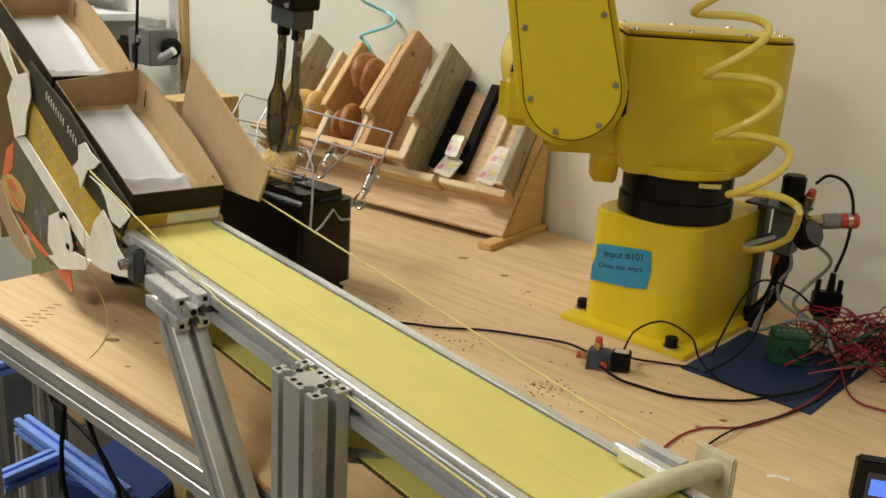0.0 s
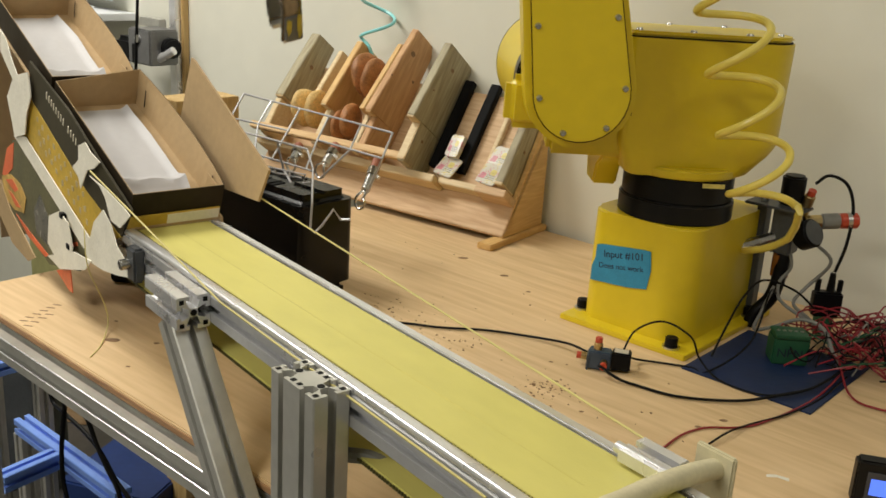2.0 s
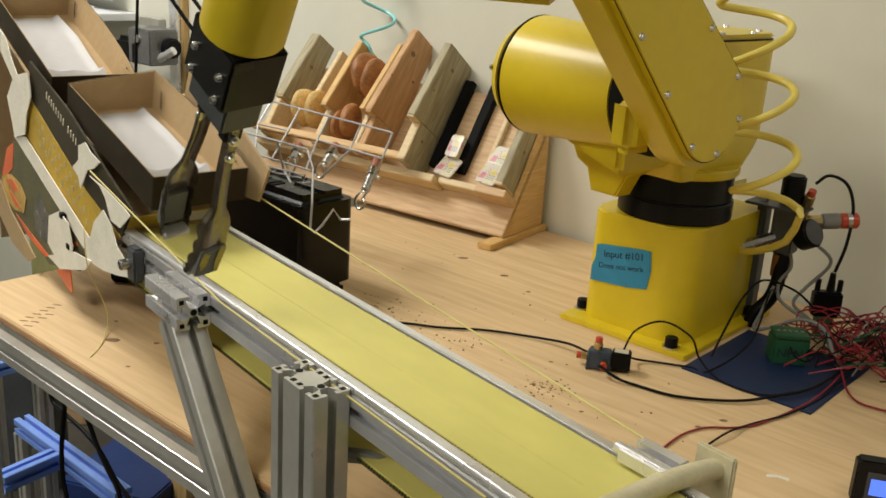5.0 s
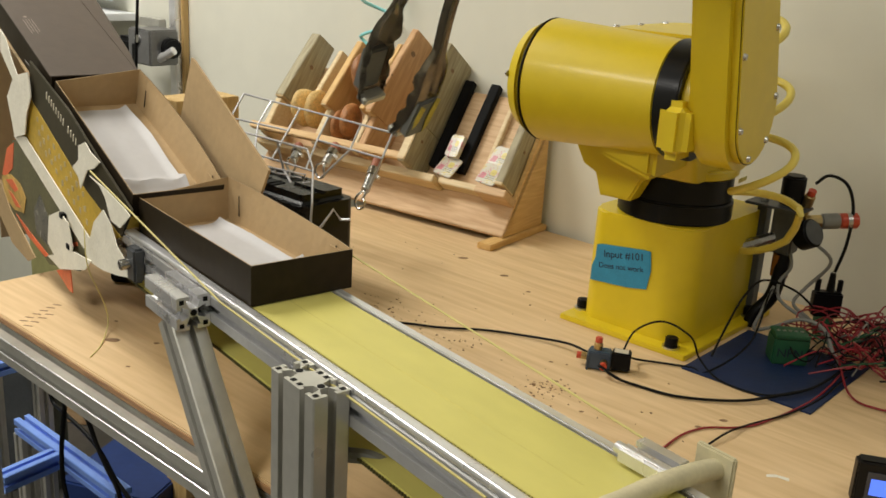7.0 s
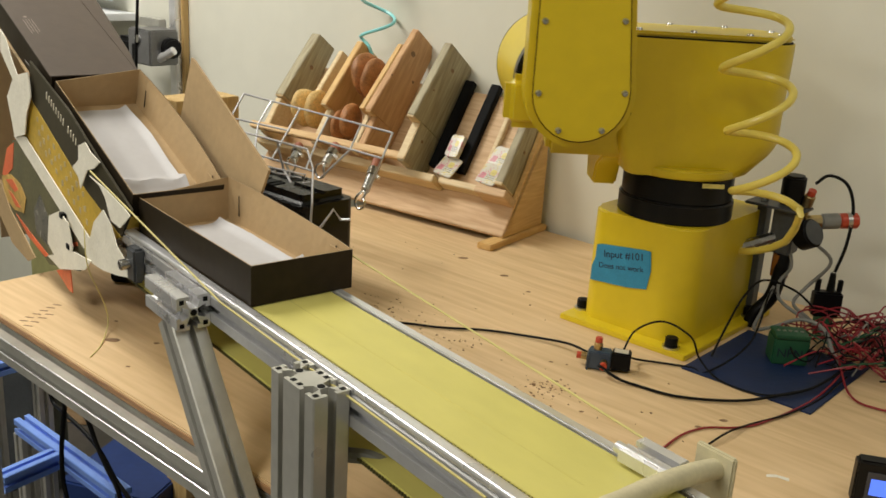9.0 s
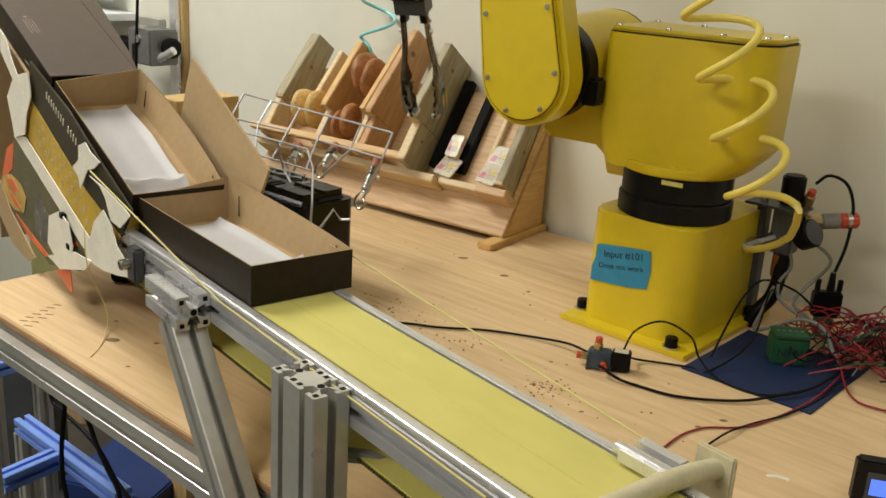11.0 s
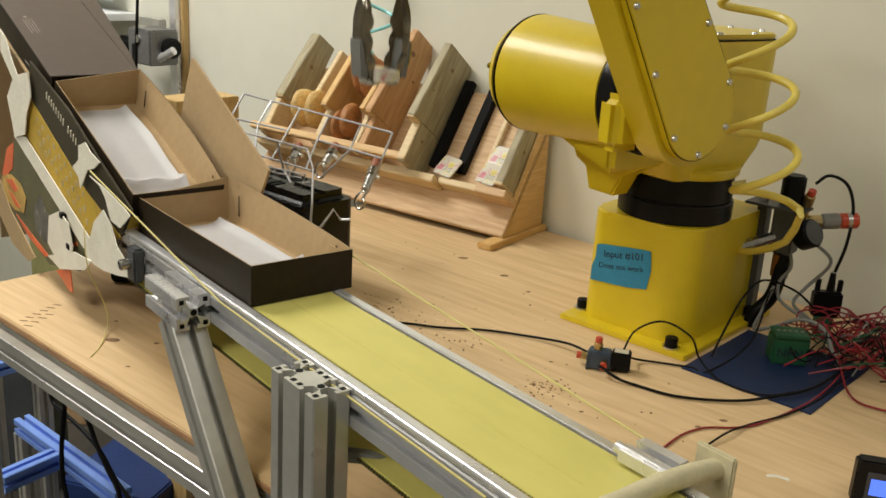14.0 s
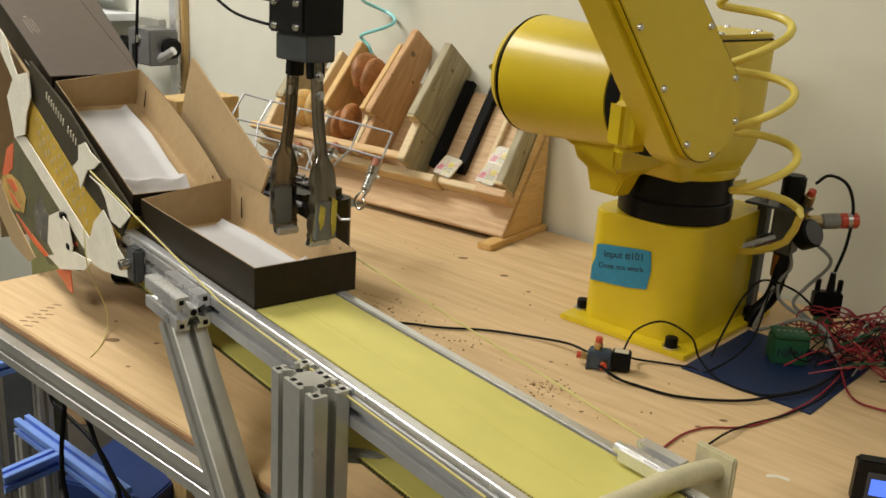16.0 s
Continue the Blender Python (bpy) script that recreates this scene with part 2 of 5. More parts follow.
def cyl(r, z0, z1, seg=32, r2=None, b=0.0, m=None):
    bm = bmesh.new()
    bmesh.ops.create_cone(bm, cap_ends=True, segments=seg, radius1=r, radius2=r if r2 is None else r2, depth=z1 - z0)
    bmesh.ops.translate(bm, verts=bm.verts, vec=(0, 0, (z0 + z1) / 2))
    if b:
        bevel(bm, b, 3, [e for e in bm.edges if len(e.link_faces) == 2 and any(len(f.verts) > 4 for f in e.link_faces)])
    if m is not None:
        bmesh.ops.transform(bm, matrix=m, verts=bm.verts)
    return bm


def rod(a, b, r, seg=12):
    a, b = Vector(a), Vector(b)
    q = (b - a).to_track_quat("Z", "Y").to_matrix().to_4x4()
    return cyl(r, 0, (b - a).length, seg, m=Matrix.Translation(a) @ q)


def prism(outline, z0, z1, r=0.0, seg=2, rim=True, m=None):
    """A closed outline in x and y, raised from z0 to z1, with rounded rims."""
    bm = bmesh.new()
    low = [bm.verts.new((x, y, z0)) for x, y in outline]
    f = bm.faces.new(low)
    ex = bmesh.ops.extrude_face_region(bm, geom=[f])
    bmesh.ops.translate(bm, verts=[v for v in ex["geom"] if isinstance(v, bmesh.types.BMVert)], vec=(0, 0, z1 - z0))
    if r:
        edges = [e for e in bm.edges if not rim or abs(e.verts[0].co.z - e.verts[1].co.z) < 1e-6]
        bevel(bm, r, seg, edges)
    if m is not None:
        bmesh.ops.transform(bm, matrix=m, verts=bm.verts)
    return bm


def rounded(x0, x1, y0, y1, r, n=6):
    """The outline of a rectangle with round corners; r is one radius or four (from x1,y1 counter-clockwise)."""
    rs = r if isinstance(r, (tuple, list)) else (r,) * 4
    out = []
    for i, (cx, cy, sx, sy) in enumerate(((x1, y1, -1, -1), (x0, y1, 1, -1), (x0, y0, 1, 1), (x1, y0, -1, 1))):
        for k in range(n + 1):
            a = radians(90 * i + 90 * k / n)
            out.append((cx + sx * rs[i] + rs[i] * math.cos(a), cy + sy * rs[i] + rs[i] * math.sin(a)))
    return out


def smooth_path(pts, n=8):
    """Points along a smooth curve through pts."""
    p = [Vector(q) for q in pts]
    p = [p[0] * 2 - p[1]] + p + [p[-1] * 2 - p[-2]]
    out = []
    for i in range(1, len(p) - 2):
        for k in range(n):
            t = k / n
            out.append(0.5 * ((2 * p[i]) + (p[i + 1] - p[i - 1]) * t + (2 * p[i - 1] - 5 * p[i] + 4 * p[i + 1] - p[i + 2]) * t * t + (3 * p[i] - p[i - 1] - 3 * p[i + 1] + p[i + 2]) * t ** 3))
    return out + [p[-2]]


def tube(pts, r, seg=8, n=6, bm=None, smooth=True):
    path = smooth_path(pts, n) if smooth else [Vector(q) for q in pts]
    bm = bm or bmesh.new()
    rings, nrm = [], None
    for i, q in enumerate(path):
        t = (path[min(i + 1, len(path) - 1)] - path[max(i - 1, 0)]).normalized()
        nrm = t.orthogonal().normalized() if nrm is None else (nrm - t * nrm.dot(t)).normalized()
        bi = t.cross(nrm)
        rings.append([bm.verts.new(q + r * (math.cos(2 * math.pi * k / seg) * nrm + math.sin(2 * math.pi * k / seg) * bi)) for k in range(seg)])
    for a, b in zip(rings, rings[1:]):
        for k in range(seg):
            bm.faces.new((a[k], a[(k + 1) % seg], b[(k + 1) % seg], b[k]))
    bm.faces.new(rings[0])
    bm.faces.new(rings[-1])
    return bm


def extrusion(w, h, length, pitch=0.04):
    """T-slot profile w by h, centred, along z from 0 to length: open slots at each pitch on every side."""
    def side(n):
        pts, half = [], n / 2
        for i in range(round(n / pitch)):
            c = -half + pitch * (i + 0.5)
            pts += [(c - 0.0042, 0), (c - 0.0042, 0.0045), (c - 0.008, 0.0045), (c - 0.004, 0.0135), (c + 0.004, 0.0135), (c + 0.008, 0.0045), (c + 0.0042, 0.0045), (c + 0.0042, 0)]
        return pts
    c = 0.0014
    out = [(-w / 2, -h / 2 + c), (-w / 2 + c, -h / 2)] + [(x, -h / 2 + d) for x, d in side(w)]
    out += [(w / 2 - c, -h / 2), (w / 2, -h / 2 + c)] + [(w / 2 - d, y) for y, d in side(h)]
    out += [(w / 2, h / 2 - c), (w / 2 - c, h / 2)] + [(-x, h / 2 - d) for x, d in side(w)]
    out += [(-w / 2 + c, h / 2), (-w / 2, h / 2 - c)] + [(-w / 2 + d, -y) for y, d in side(h)]
    return prism(out, 0, length)


def sheet(name_bm, thick):
    """Gives an open surface a thickness."""
    bmesh.ops.solidify(name_bm, geom=name_bm.faces[:] + name_bm.edges[:] + name_bm.verts[:], thickness=thick)
    return name_bm


def lettering(name, text, size, material, parent, m, label=""):
    cu = bpy.data.curves.new(name, "FONT")
    cu.body, cu.size, cu.extrude = text, size, 0.0002
    cu.align_x = "LEFT"
    t = new("tmp", cu)
    dg = bpy.context.evaluated_depsgraph_get()
    me = bpy.data.meshes.new_from_object(t.evaluated_get(dg))
    bpy.data.objects.remove(t)
    me.materials.clear()
    me.materials.append(material)
    ob = new(name, me)
    ob.parent = parent
    ob.matrix_basis = m
    if label:
        ob["label"] = label
    return ob


# ---- the room ----
def slab(name, x0, x1, y0, y1, z0, z1, material, label, category):
    return solid(name, box(x0, x1, y0, y1, z0, z1, 0), material, label, category, kind="structure")


WALL_Y = 0.268
slab("floor", -4.6, 3.2, -4.2, WALL_Y, FLOOR - 0.1, FLOOR, M_FLOOR, "dark grey concrete workshop floor", "floor")
slab("ceiling", -4.6, 3.2, -4.2, WALL_Y, CEIL, CEIL + 0.1, M_CEIL, "off-white workshop ceiling", "ceiling")
slab("wall_north", -4.6, 3.2, WALL_Y, WALL_Y + 0.12, FLOOR - 0.1, CEIL + 0.1, M_WALL, "cream painted wall behind the bench", "wall")
slab("wall_south", -4.6, 3.2, -4.32, -4.2, FLOOR - 0.1, CEIL + 0.1, M_WALL, "cream painted workshop wall", "wall")
slab("wall_west", -4.72, -4.6, -4.32, WALL_Y + 0.12, FLOOR - 0.1, CEIL + 0.1, M_WALL, "cream painted workshop wall", "wall")
slab("wall_east", 3.2, 3.32, -4.32, WALL_Y + 0.12, FLOOR - 0.1, CEIL + 0.1, M_WALL, "cream painted workshop wall", "wall")


# ---- the bench ----
def bench():
    t = thing("workbench", "plywood-topped bench on a grey aluminium profile frame", "workbench")
    x0, x1, y0, y1 = -0.745, 1.2, -0.705, 0.255
    part("tabletop", box(x0, x1, y0, y1, -0.014, 0.0, 0.0015), M_PLY, t, "knotty pale plywood sheet with burn marks")
    part("edge_ply", box(x0 - 0.001, x1 + 0.001, y0 - 0.0015, y0 + 0.003, -0.011, -0.004, 0), M_PLY_EDGE, t, "dark plywood edge layer")
    z = -0.033
    for name, y in (("front_rail", y0 - 0.003), ("back_rail", y1 - 0.03)):
        part(name, extrusion(0.036, 0.036, x1 - x0, 0.036), M_ALU_MATT, t, "grooved aluminium rail", pose(x0, y, z, 0, 90, 0), smooth=False)
    # Rods of brighter aluminium stand in for highlights along the front rail's edges.
    for dz in (0.0172, -0.0046):
        part("rail_highlight", tube([(x0, y0 - 0.0205, z + dz), (x1, y0 - 0.0205, z + dz)], 0.0012, 8, smooth=False), M_ALU, t, "brighter rod for the highlight along a rail edge")
    for x in (x0 + 0.02, x1 - 0.02, 0.35):
        part("cross_rail", extrusion(0.036, 0.036, y1 - y0 - 0.064, 0.036), M_ALU_MATT, t, "grooved aluminium rail", pose(x, y0 + 0.016, z, -90, 0, 0), smooth=False)
    for x, y in ((x0 + 0.02, y0 + 0.002), (-0.08, y0 + 0.002), (x1 - 0.02, y0 + 0.002), (x0 + 0.02, y1 - 0.03), (x1 - 0.02, y1 - 0.03)):
        part("leg", extrusion(0.036, 0.036, -0.051 - FLOOR, 0.036), M_ALU_MATT, t, "grooved aluminium leg", pose(x, y, FLOOR), smooth=False)
    o = [(0, 0), (-0.06, 0), (-0.04, -0.010), (-0.018, -0.03), (0.0, -0.065)]
    part("gusset", prism(o, -0.016, 0.016, m=pose(-0.098, y0 + 0.002, -0.0515, 90, 0, 0)), M_ALU_MATT, t, "cast corner bracket")
    return t


bench()


# ---- the robot ----
J1X, J1Y = 0.001, -0.0015
robot = thing("robot_arm", "yellow six-axis industrial robot arm bolted to the bench", "robot arm", pose(J1X, J1Y, 0))
J2X, J2Z, UPPER = 0.178, 0.354, 0.25
UPRIGHT = Matrix(((1, 0, 0, 0), (0, 0, 1, 0), (0, 1, 0, 0), (0, 0, 0, 1)))


def bolt(parent, x, y, z, r=0.009, h=0.013):
    b = part("bolt", cyl(r, 0, h, 18, b=0.001), M_BLK, parent, "black socket bolt", pose(x, y, z))
    part("washer", cyl(r * 1.35, -0.003, 0.0005, 18), M_STEEL, b, "steel washer")
    part("socket", cyl(r * 0.5, h, h + 0.0006, 6), M_RUB, b)
    return b


def screw(parent, m, r=0.0045):
    return part("screw", cyl(r, 0, 0.003, 12, r * 0.75), M_STEEL, parent, "steel cap screw", m)


def robot_base():
    part("base_plate", prism(rounded(-0.108, 0.099, -0.104, 0.168, 0.003), 0, 0.008, 0.001), M_YEL, robot, "yellow mounting plate")
    bm = bmesh.new()
    lo = rounded(-0.091, 0.078, -0.081, 0.152, (0.02, 0.02, 0.030, 0.042), 8)
    hi = rounded(-0.090, 0.077, -0.080, 0.150, (0.02, 0.02, 0.030, 0.042), 8)
    a = [bm.verts.new((x, y, 0.008)) for x, y in lo]
    b = [bm.verts.new((x, y, 0.172)) for x, y in hi]
    for i in range(len(a)):
        bm.faces.new((a[i], a[(i + 1) % len(a)], b[(i + 1) % len(a)], b[i]))
    bevel(bm, 0.003, 3, list(bm.faces.new(b).edges))
    part("base_casting", bm, M_YEL, robot, "yellow painted base casting")
    for x, y in ((-0.097, -0.060), (0.070, -0.090), (-0.097, 0.115), (0.088, 0.115)):
        bolt(robot, x, y, 0.0105)
    for k in range(9):
        a = radians(140 + 22 * k)
        part("screw_hole", cyl(0.0028, 0.172, 0.1726, 10), M_RUB, robot, "dark screw hole", pose(0.088 * math.cos(a) * 0.88, 0.088 * math.sin(a) * 0.83, 0))
    bm = cyl(0.0805, 0.172, 0.200, 56, b=0.002)
    join(bm, cyl(0.0775, 0.200, 0.236, 56, b=0.002))
    part("turntable_ring", bm, M_BLK_SATIN, robot, "black bearing housing")


def shoulder_mesh():
    """The turning body: a rear box with a lid, and the round housing of the second axis."""
    s = thing("shoulder", "", "")
    s.parent = robot
    part("carriage", cyl(0.083, 0.236, 0.25, 48, b=0.003), M_YEL, s, "yellow turntable flange")
    bm, rings = bmesh.new(), []
    for z, x0, x1 in ((0.2375, -0.080, 0.085), (0.2405, -0.088, 0.091), (0.266, -0.113, 0.100), (0.274, -0.119, 0.103), (0.284, -0.1245, 0.105), (0.408, -0.1275, 0.105), (0.4195, -0.1275, 0.1045)):
        rings.append([bm.verts.new((x, y, z)) for x, y in rounded(x0, x1, -0.085, 0.062, (0.012, 0.045, 0.045, 0.012), 8)])
    for a, b in zip(rings, rings[1:]):
        for i in range(len(a)):
            bm.faces.new((a[i], a[(i + 1) % len(a)], b[(i + 1) % len(a)], b[i]))
    bm.faces.new(rings[0])
    bm.faces.new(rings[-1])
    part("rear_housing", bm, M_YEL, s, "yellow painted motor housing")
    lid = prism(rounded(-0.126, 0.104, -0.084, 0.061, (0.01, 0.045, 0.045, 0.01)), 0, 0.007, 0.003, m=pose(0, 0, 0.4215))
    part("lid", lid, M_YEL, s, "screwed yellow lid")
    part("lid_gasket", prism(rounded(-0.1255, 0.1035, -0.0835, 0.0605, (0.01, 0.045, 0.045, 0.01)), 0.4202, 0.4214), M_RUB, s, "black gasket")
    for x, y in ((0.092, 0.052), (0.02, 0.052), (-0.055, 0.052), (-0.105, 0.028), (-0.112, -0.03), (-0.06, -0.076), (0.02, -0.076), (0.092, -0.076)):
        screw(s, pose(x, y, 0.4282), 0.005)
    axis = pose(0.182, 0, 0.360, 90, 0, 0)
    part("axis_housing", cyl(0.0695, -0.063, 0.115, 64, r2=0.079, b=0.003, m=axis), M_YEL, s, "round yellow axis housing")
    part("end_cap", cyl(0.0785, 0.117, 0.148, 64, r2=0.062, b=0.009, m=axis), M_YEL, s, "domed yellow end cap")
    part("cap_gasket", cyl(0.0790, 0.1153, 0.1168, 64, m=axis), M_RUB, s, "black gasket")
    for k in range(4):
        a = radians(90 * k + 8)
        screw(s, Matrix.Translation((0.182 + 0.066 * math.cos(a), -0.1405, 0.360 + 0.066 * math.sin(a))) @ pose(0, 0, 0, 90, 0, 0), 0.004)
    part("axis_seal", cyl(0.0715, -0.092, -0.062, 64, b=0.002, m=axis), M_BLK_SATIN, s, "black bearing seal")
    part("axis_hub", cyl(0.060, -0.105, -0.090, 48, m=axis), M_YEL, s, "yellow axis hub")
    web = prism([(-0.112, 0.325), (-0.09, 0.300), (-0.02, 0.275), (0.05, 0.255), (0.05, 0.36), (-0.112, 0.36)], 0.06, 0.20, m=Matrix(((0, 0, 1, 0), (1, 0, 0, 0), (0, 1, 0, 0), (0, 0, 0, 1))))
    part("web", bevel(web, 0.008, 3), M_YEL, s, "yellow casting web")
    under = prism([(-0.03, 0.205), (0.015, 0.205), (0.03, 0.235), (0.06, 0.252), (0.075, 0.29), (-0.085, 0.29), (-0.06, 0.245), (-0.04, 0.235)], -0.0, 0.035, 0.003, m=Matrix(((0, 0, 1, 0.085), (1, 0, 0, -0.03), (0, 1, 0, 0), (0, 0, 0, 1))))
    part("stop_lug", under, M_YEL, s, "yellow stop lug")
    part("stop_block", box(0.098, 0.122, 0.062, 0.090, 0.318, 0.356, 0.003), M_BLK, s, "black rubber stop")
    part("stop_horn", box(0.205, 0.266, 0.074, 0.112, 0.300, 0.368, 0.012, 3), M_YEL, s, "yellow stop horn")
    part("rating_plate", box(-0.030, 0.0, 0.0, 0.001, 0.0, 0.006, 0), M_YPRINT, s, "small pale label", pose(-0.01, 0.0835, 0.2405 - 0.012))
    return s


def arm_mesh():
    """The upper arm: a long round-ended casting with a screwed cover plate, standing up from its axis."""
    u = thing("upper_arm", "", "")
    u.parent = robot
    c = 0.002

    def outline(r0, r1, n=16):
        o = [(r0 * math.cos(radians(180 + 180 * k / n)), c + r0 * math.sin(radians(180 + 180 * k / n))) for k in range(n + 1)]
        return o + [(r1 * math.cos(radians(180 * k / n)), UPPER + r1 * math.sin(radians(180 * k / n))) for k in range(n + 1)]
    part("casting", prism(outline(0.0690, 0.0565), 0.103, 0.1585, 0.009, 4, m=UPRIGHT), M_YEL, u, "yellow painted arm casting")
    part("cover_gap", prism(outline(0.0606, 0.0482), 0.1585, 0.1589, m=UPRIGHT), M_RUB, u, "dark joint line")
    part("cover_plate", prism(outline(0.0594, 0.0470), 0.157, 0.1605, 0.0010, 2, m=UPRIGHT), M_YEL, u, "screwed yellow cover plate")
    for x, z in ((0.0528, 0.0028), (0.0269, -0.0433), (0.048, 0.0887), (0.0418, 0.1726), (0.03, 0.27)):
        for sx in (-1, 1):
            screw(u, Matrix.Translation((x * sx, 0.1604, z)) @ pose(0, 0, 0, -90, 0, 0), 0.0043)
    part("elbow_hub", cyl(0.05, -0.08, 0.03, 40, b=0.004, m=pose(0, 0, UPPER, 90, 0, 0)), M_YEL, u, "yellow elbow hub")
    return u


def forearm_mesh():
    f = thing("forearm", "", "")
    f.parent = robot
    part("elbow_casting", box(-0.06, 0.07, -0.045, 0.074, -0.05, 0.12, 0.02, 3), M_YEL, f, "yellow elbow casting")
    part("forearm_tube", cyl(0.042, 0.05, 0.25, 32, r2=0.036, b=0.004, m=pose(0, 0.0, 0.075, 0, 90, 0)), M_YEL, f, "yellow forearm tube")
    part("wrist_fork", box(0.22, 0.325, -0.036, 0.036, 0.042, 0.108, 0.018, 3), M_YEL, f, "yellow wrist casting")
    return f


def gripper_mesh():
    """Hangs down from the wrist; z is down the tool, its origin on the flange."""
    g = thing("gripper", "", "")
    g.parent = robot
    part("wrist_flange", cyl(0.032, -0.06, 0.010, 32, b=0.003), M_YEL, g, "yellow wrist flange")
    part("adapter", cyl(0.027, -0.004, 0.010, 32, b=0.002), M_BLK, g, "black tool adapter")
    part("gripper_body", box(-0.029, 0.029, -0.024, 0.024, 0.010, 0.062, 0.002), M_BLK_SATIN, g, "black pneumatic gripper body")
    part("jaw_guide", box(-0.026, 0.026, -0.017, 0.017, 0.062, 0.088, 0.0015), M_MACHINE, g, "dark grey jaw guide")
    for z in (0.034, 0.056):
        for x in (-0.018, 0.018):
            for y in (-1, 1):
                screw(g, Matrix.Translation((x, 0.024 * y, z)) @ pose(0, 0, 0, -90 * y, 0, 0), 0.0036)
    for z in (0.034, 0.058):
        side = pose(-0.029, 0, z, 0, -90, 0)
        f = part("hose_fitting", cyl(0.0035, 0, 0.006, 12, m=side), M_BRASS, g, "brass push-in fitting")
        part("fitting_ring", cyl(0.0048, 0.006, 0.014, 12, m=side), M_RED_PLASTIC, f, "red release ring")
        part("air_hose", tube([(-0.043, 0, z), (-0.08, 0, z - 0.001), (-0.13, 0.004, z - 0.010), (-0.17, 0.010, z - 0.035), (-0.19, 0.012, z - 0.075)], 0.0016, 8), M_RUB, f, "black air hose")
    return g


def tong_mesh(stained):
    """One tong arm: a folded channel, straight above, that widens into a paddle with scalloped lips and a grip block; z is down, x outwards."""
    f = thing("tong_arm", "", "")
    f.parent = robot
    part("mount_block", box(-0.006, 0.0045, -0.008, 0.008, -0.010, 0.014, 0.001), M_BLK, f, "black mounting block")
    bm = bmesh.new()
    rows, n = [], 72
    for i in range(n + 1):
        t = i / n
        z = -0.004 + 0.180 * t
        wide = min(1, max(0, (t - 0.49) / 0.11))
        wide = wide * wide * (3 - 2 * wide)
        w = 0.0060 + 0.0068 * wide
        lip = 0.0052 + 0.0020 * wide
        if t > 0.60:
            lip += 0.0034 * abs(math.sin((t - 0.60) * 29))
            w += 0.0009 * abs(math.sin((t - 0.60) * 29))
        u = max(0, min(1, (t - 0.25) / 0.45))
        bow = 0.0065 * u * u * (3 - 2 * u) - 0.0125 * max(0, (t - 0.72) / 0.28) ** 1.7
        if t > 0.955:
            lip *= 0.55
        pts = [(-lip, -w), (-lip * 0.45, -w * 1.03), (-0.0006, -w * 0.95), (0.0012, -w * 0.62), (0.0006, -w * 0.22), (0.0006, w * 0.22), (0.0012, w * 0.62), (-0.0006, w * 0.95), (-lip * 0.45, w * 1.03), (-lip, w)]
        rows.append([bm.verts.new((0.0045 + bow + x, y, z)) for x, y in pts])
    for a, b in zip(rows, rows[1:]):
        for k in range(len(a) - 1):
            bm.faces.new((a[k], a[k + 1], b[k + 1], b[k]))
    sheet(bm, 0.0009)
    part("tong", bm, M_DULL, f, "worn stainless steel tong arm with a scalloped tip")
    for z in (0.012, 0.030):
        r = part("screw", cyl(0.0034, 0.0, 0.004, 12, b=0.0006, m=pose(0.0055, 0, z, 0, 90, 0)), M_STEEL, f, "steel screw")
        part("washer", cyl(0.0048, 0.0, 0.0012, 14, m=pose(0.0050, 0, z, 0, 90, 0)), M_STEEL, r, "steel washer")
    part("grip_block", box(-0.0085, 0.0, -0.0118, 0.0118, 0.132, 0.171, 0.0012), M_PAD, f, "grey grip block", pose(0.012, 0, 0.0, 0, 0, 0) @ pose(0, 0, 0.15, 0, -6, 0) @ pose(0, 0, -0.15))
    part("tip_edge", box(-0.0110, 0.0006, -0.0125, 0.0125, 0.171, 0.178, 0.0012), M_ALU_MATT, f, "bent grey metal tip")
    if stained:
        for y0, z0, z1 in ((-0.0105, 0.132, 0.168), (0.004, 0.138, 0.160)):
            o = [(y0, z0), (y0 + 0.006, z0 - 0.004), (y0 + 0.0075, (z0 + z1) / 2), (y0 + 0.005, z1), (y0 + 0.001, z1 - 0.006)]
            part("stain", prism(o, 0.0, 0.0006, m=pose(0.0128, 0, 0, 0, 0, 0) @ pose(0, 0, 0.15, 0, -6, 0) @ pose(0, 0, -0.15) @ Matrix(((0, 0, 1, 0), (1, 0, 0, 0), (0, 1, 0, 0), (0, 0, 0, 1)))), M_STAIN, f, "yellow stain on the paddle")
    return f


robot_base()
shoulder = shoulder_mesh()
upper_arm = arm_mesh()
forearm = forearm_mesh()
gripper = gripper_mesh()
tong_a = tong_mesh(True)
tong_b = tong_mesh(False)


# ---- the conveyor ----
CONV = pose(-0.363, -0.650, 0, 0, 0, -9.9)
BELT, BELT_IN, BW = 0.170, 0.0095, 0.101
conveyor = thing("conveyor", "yellow belt conveyor on an aluminium profile frame", "conveyor", CONV)


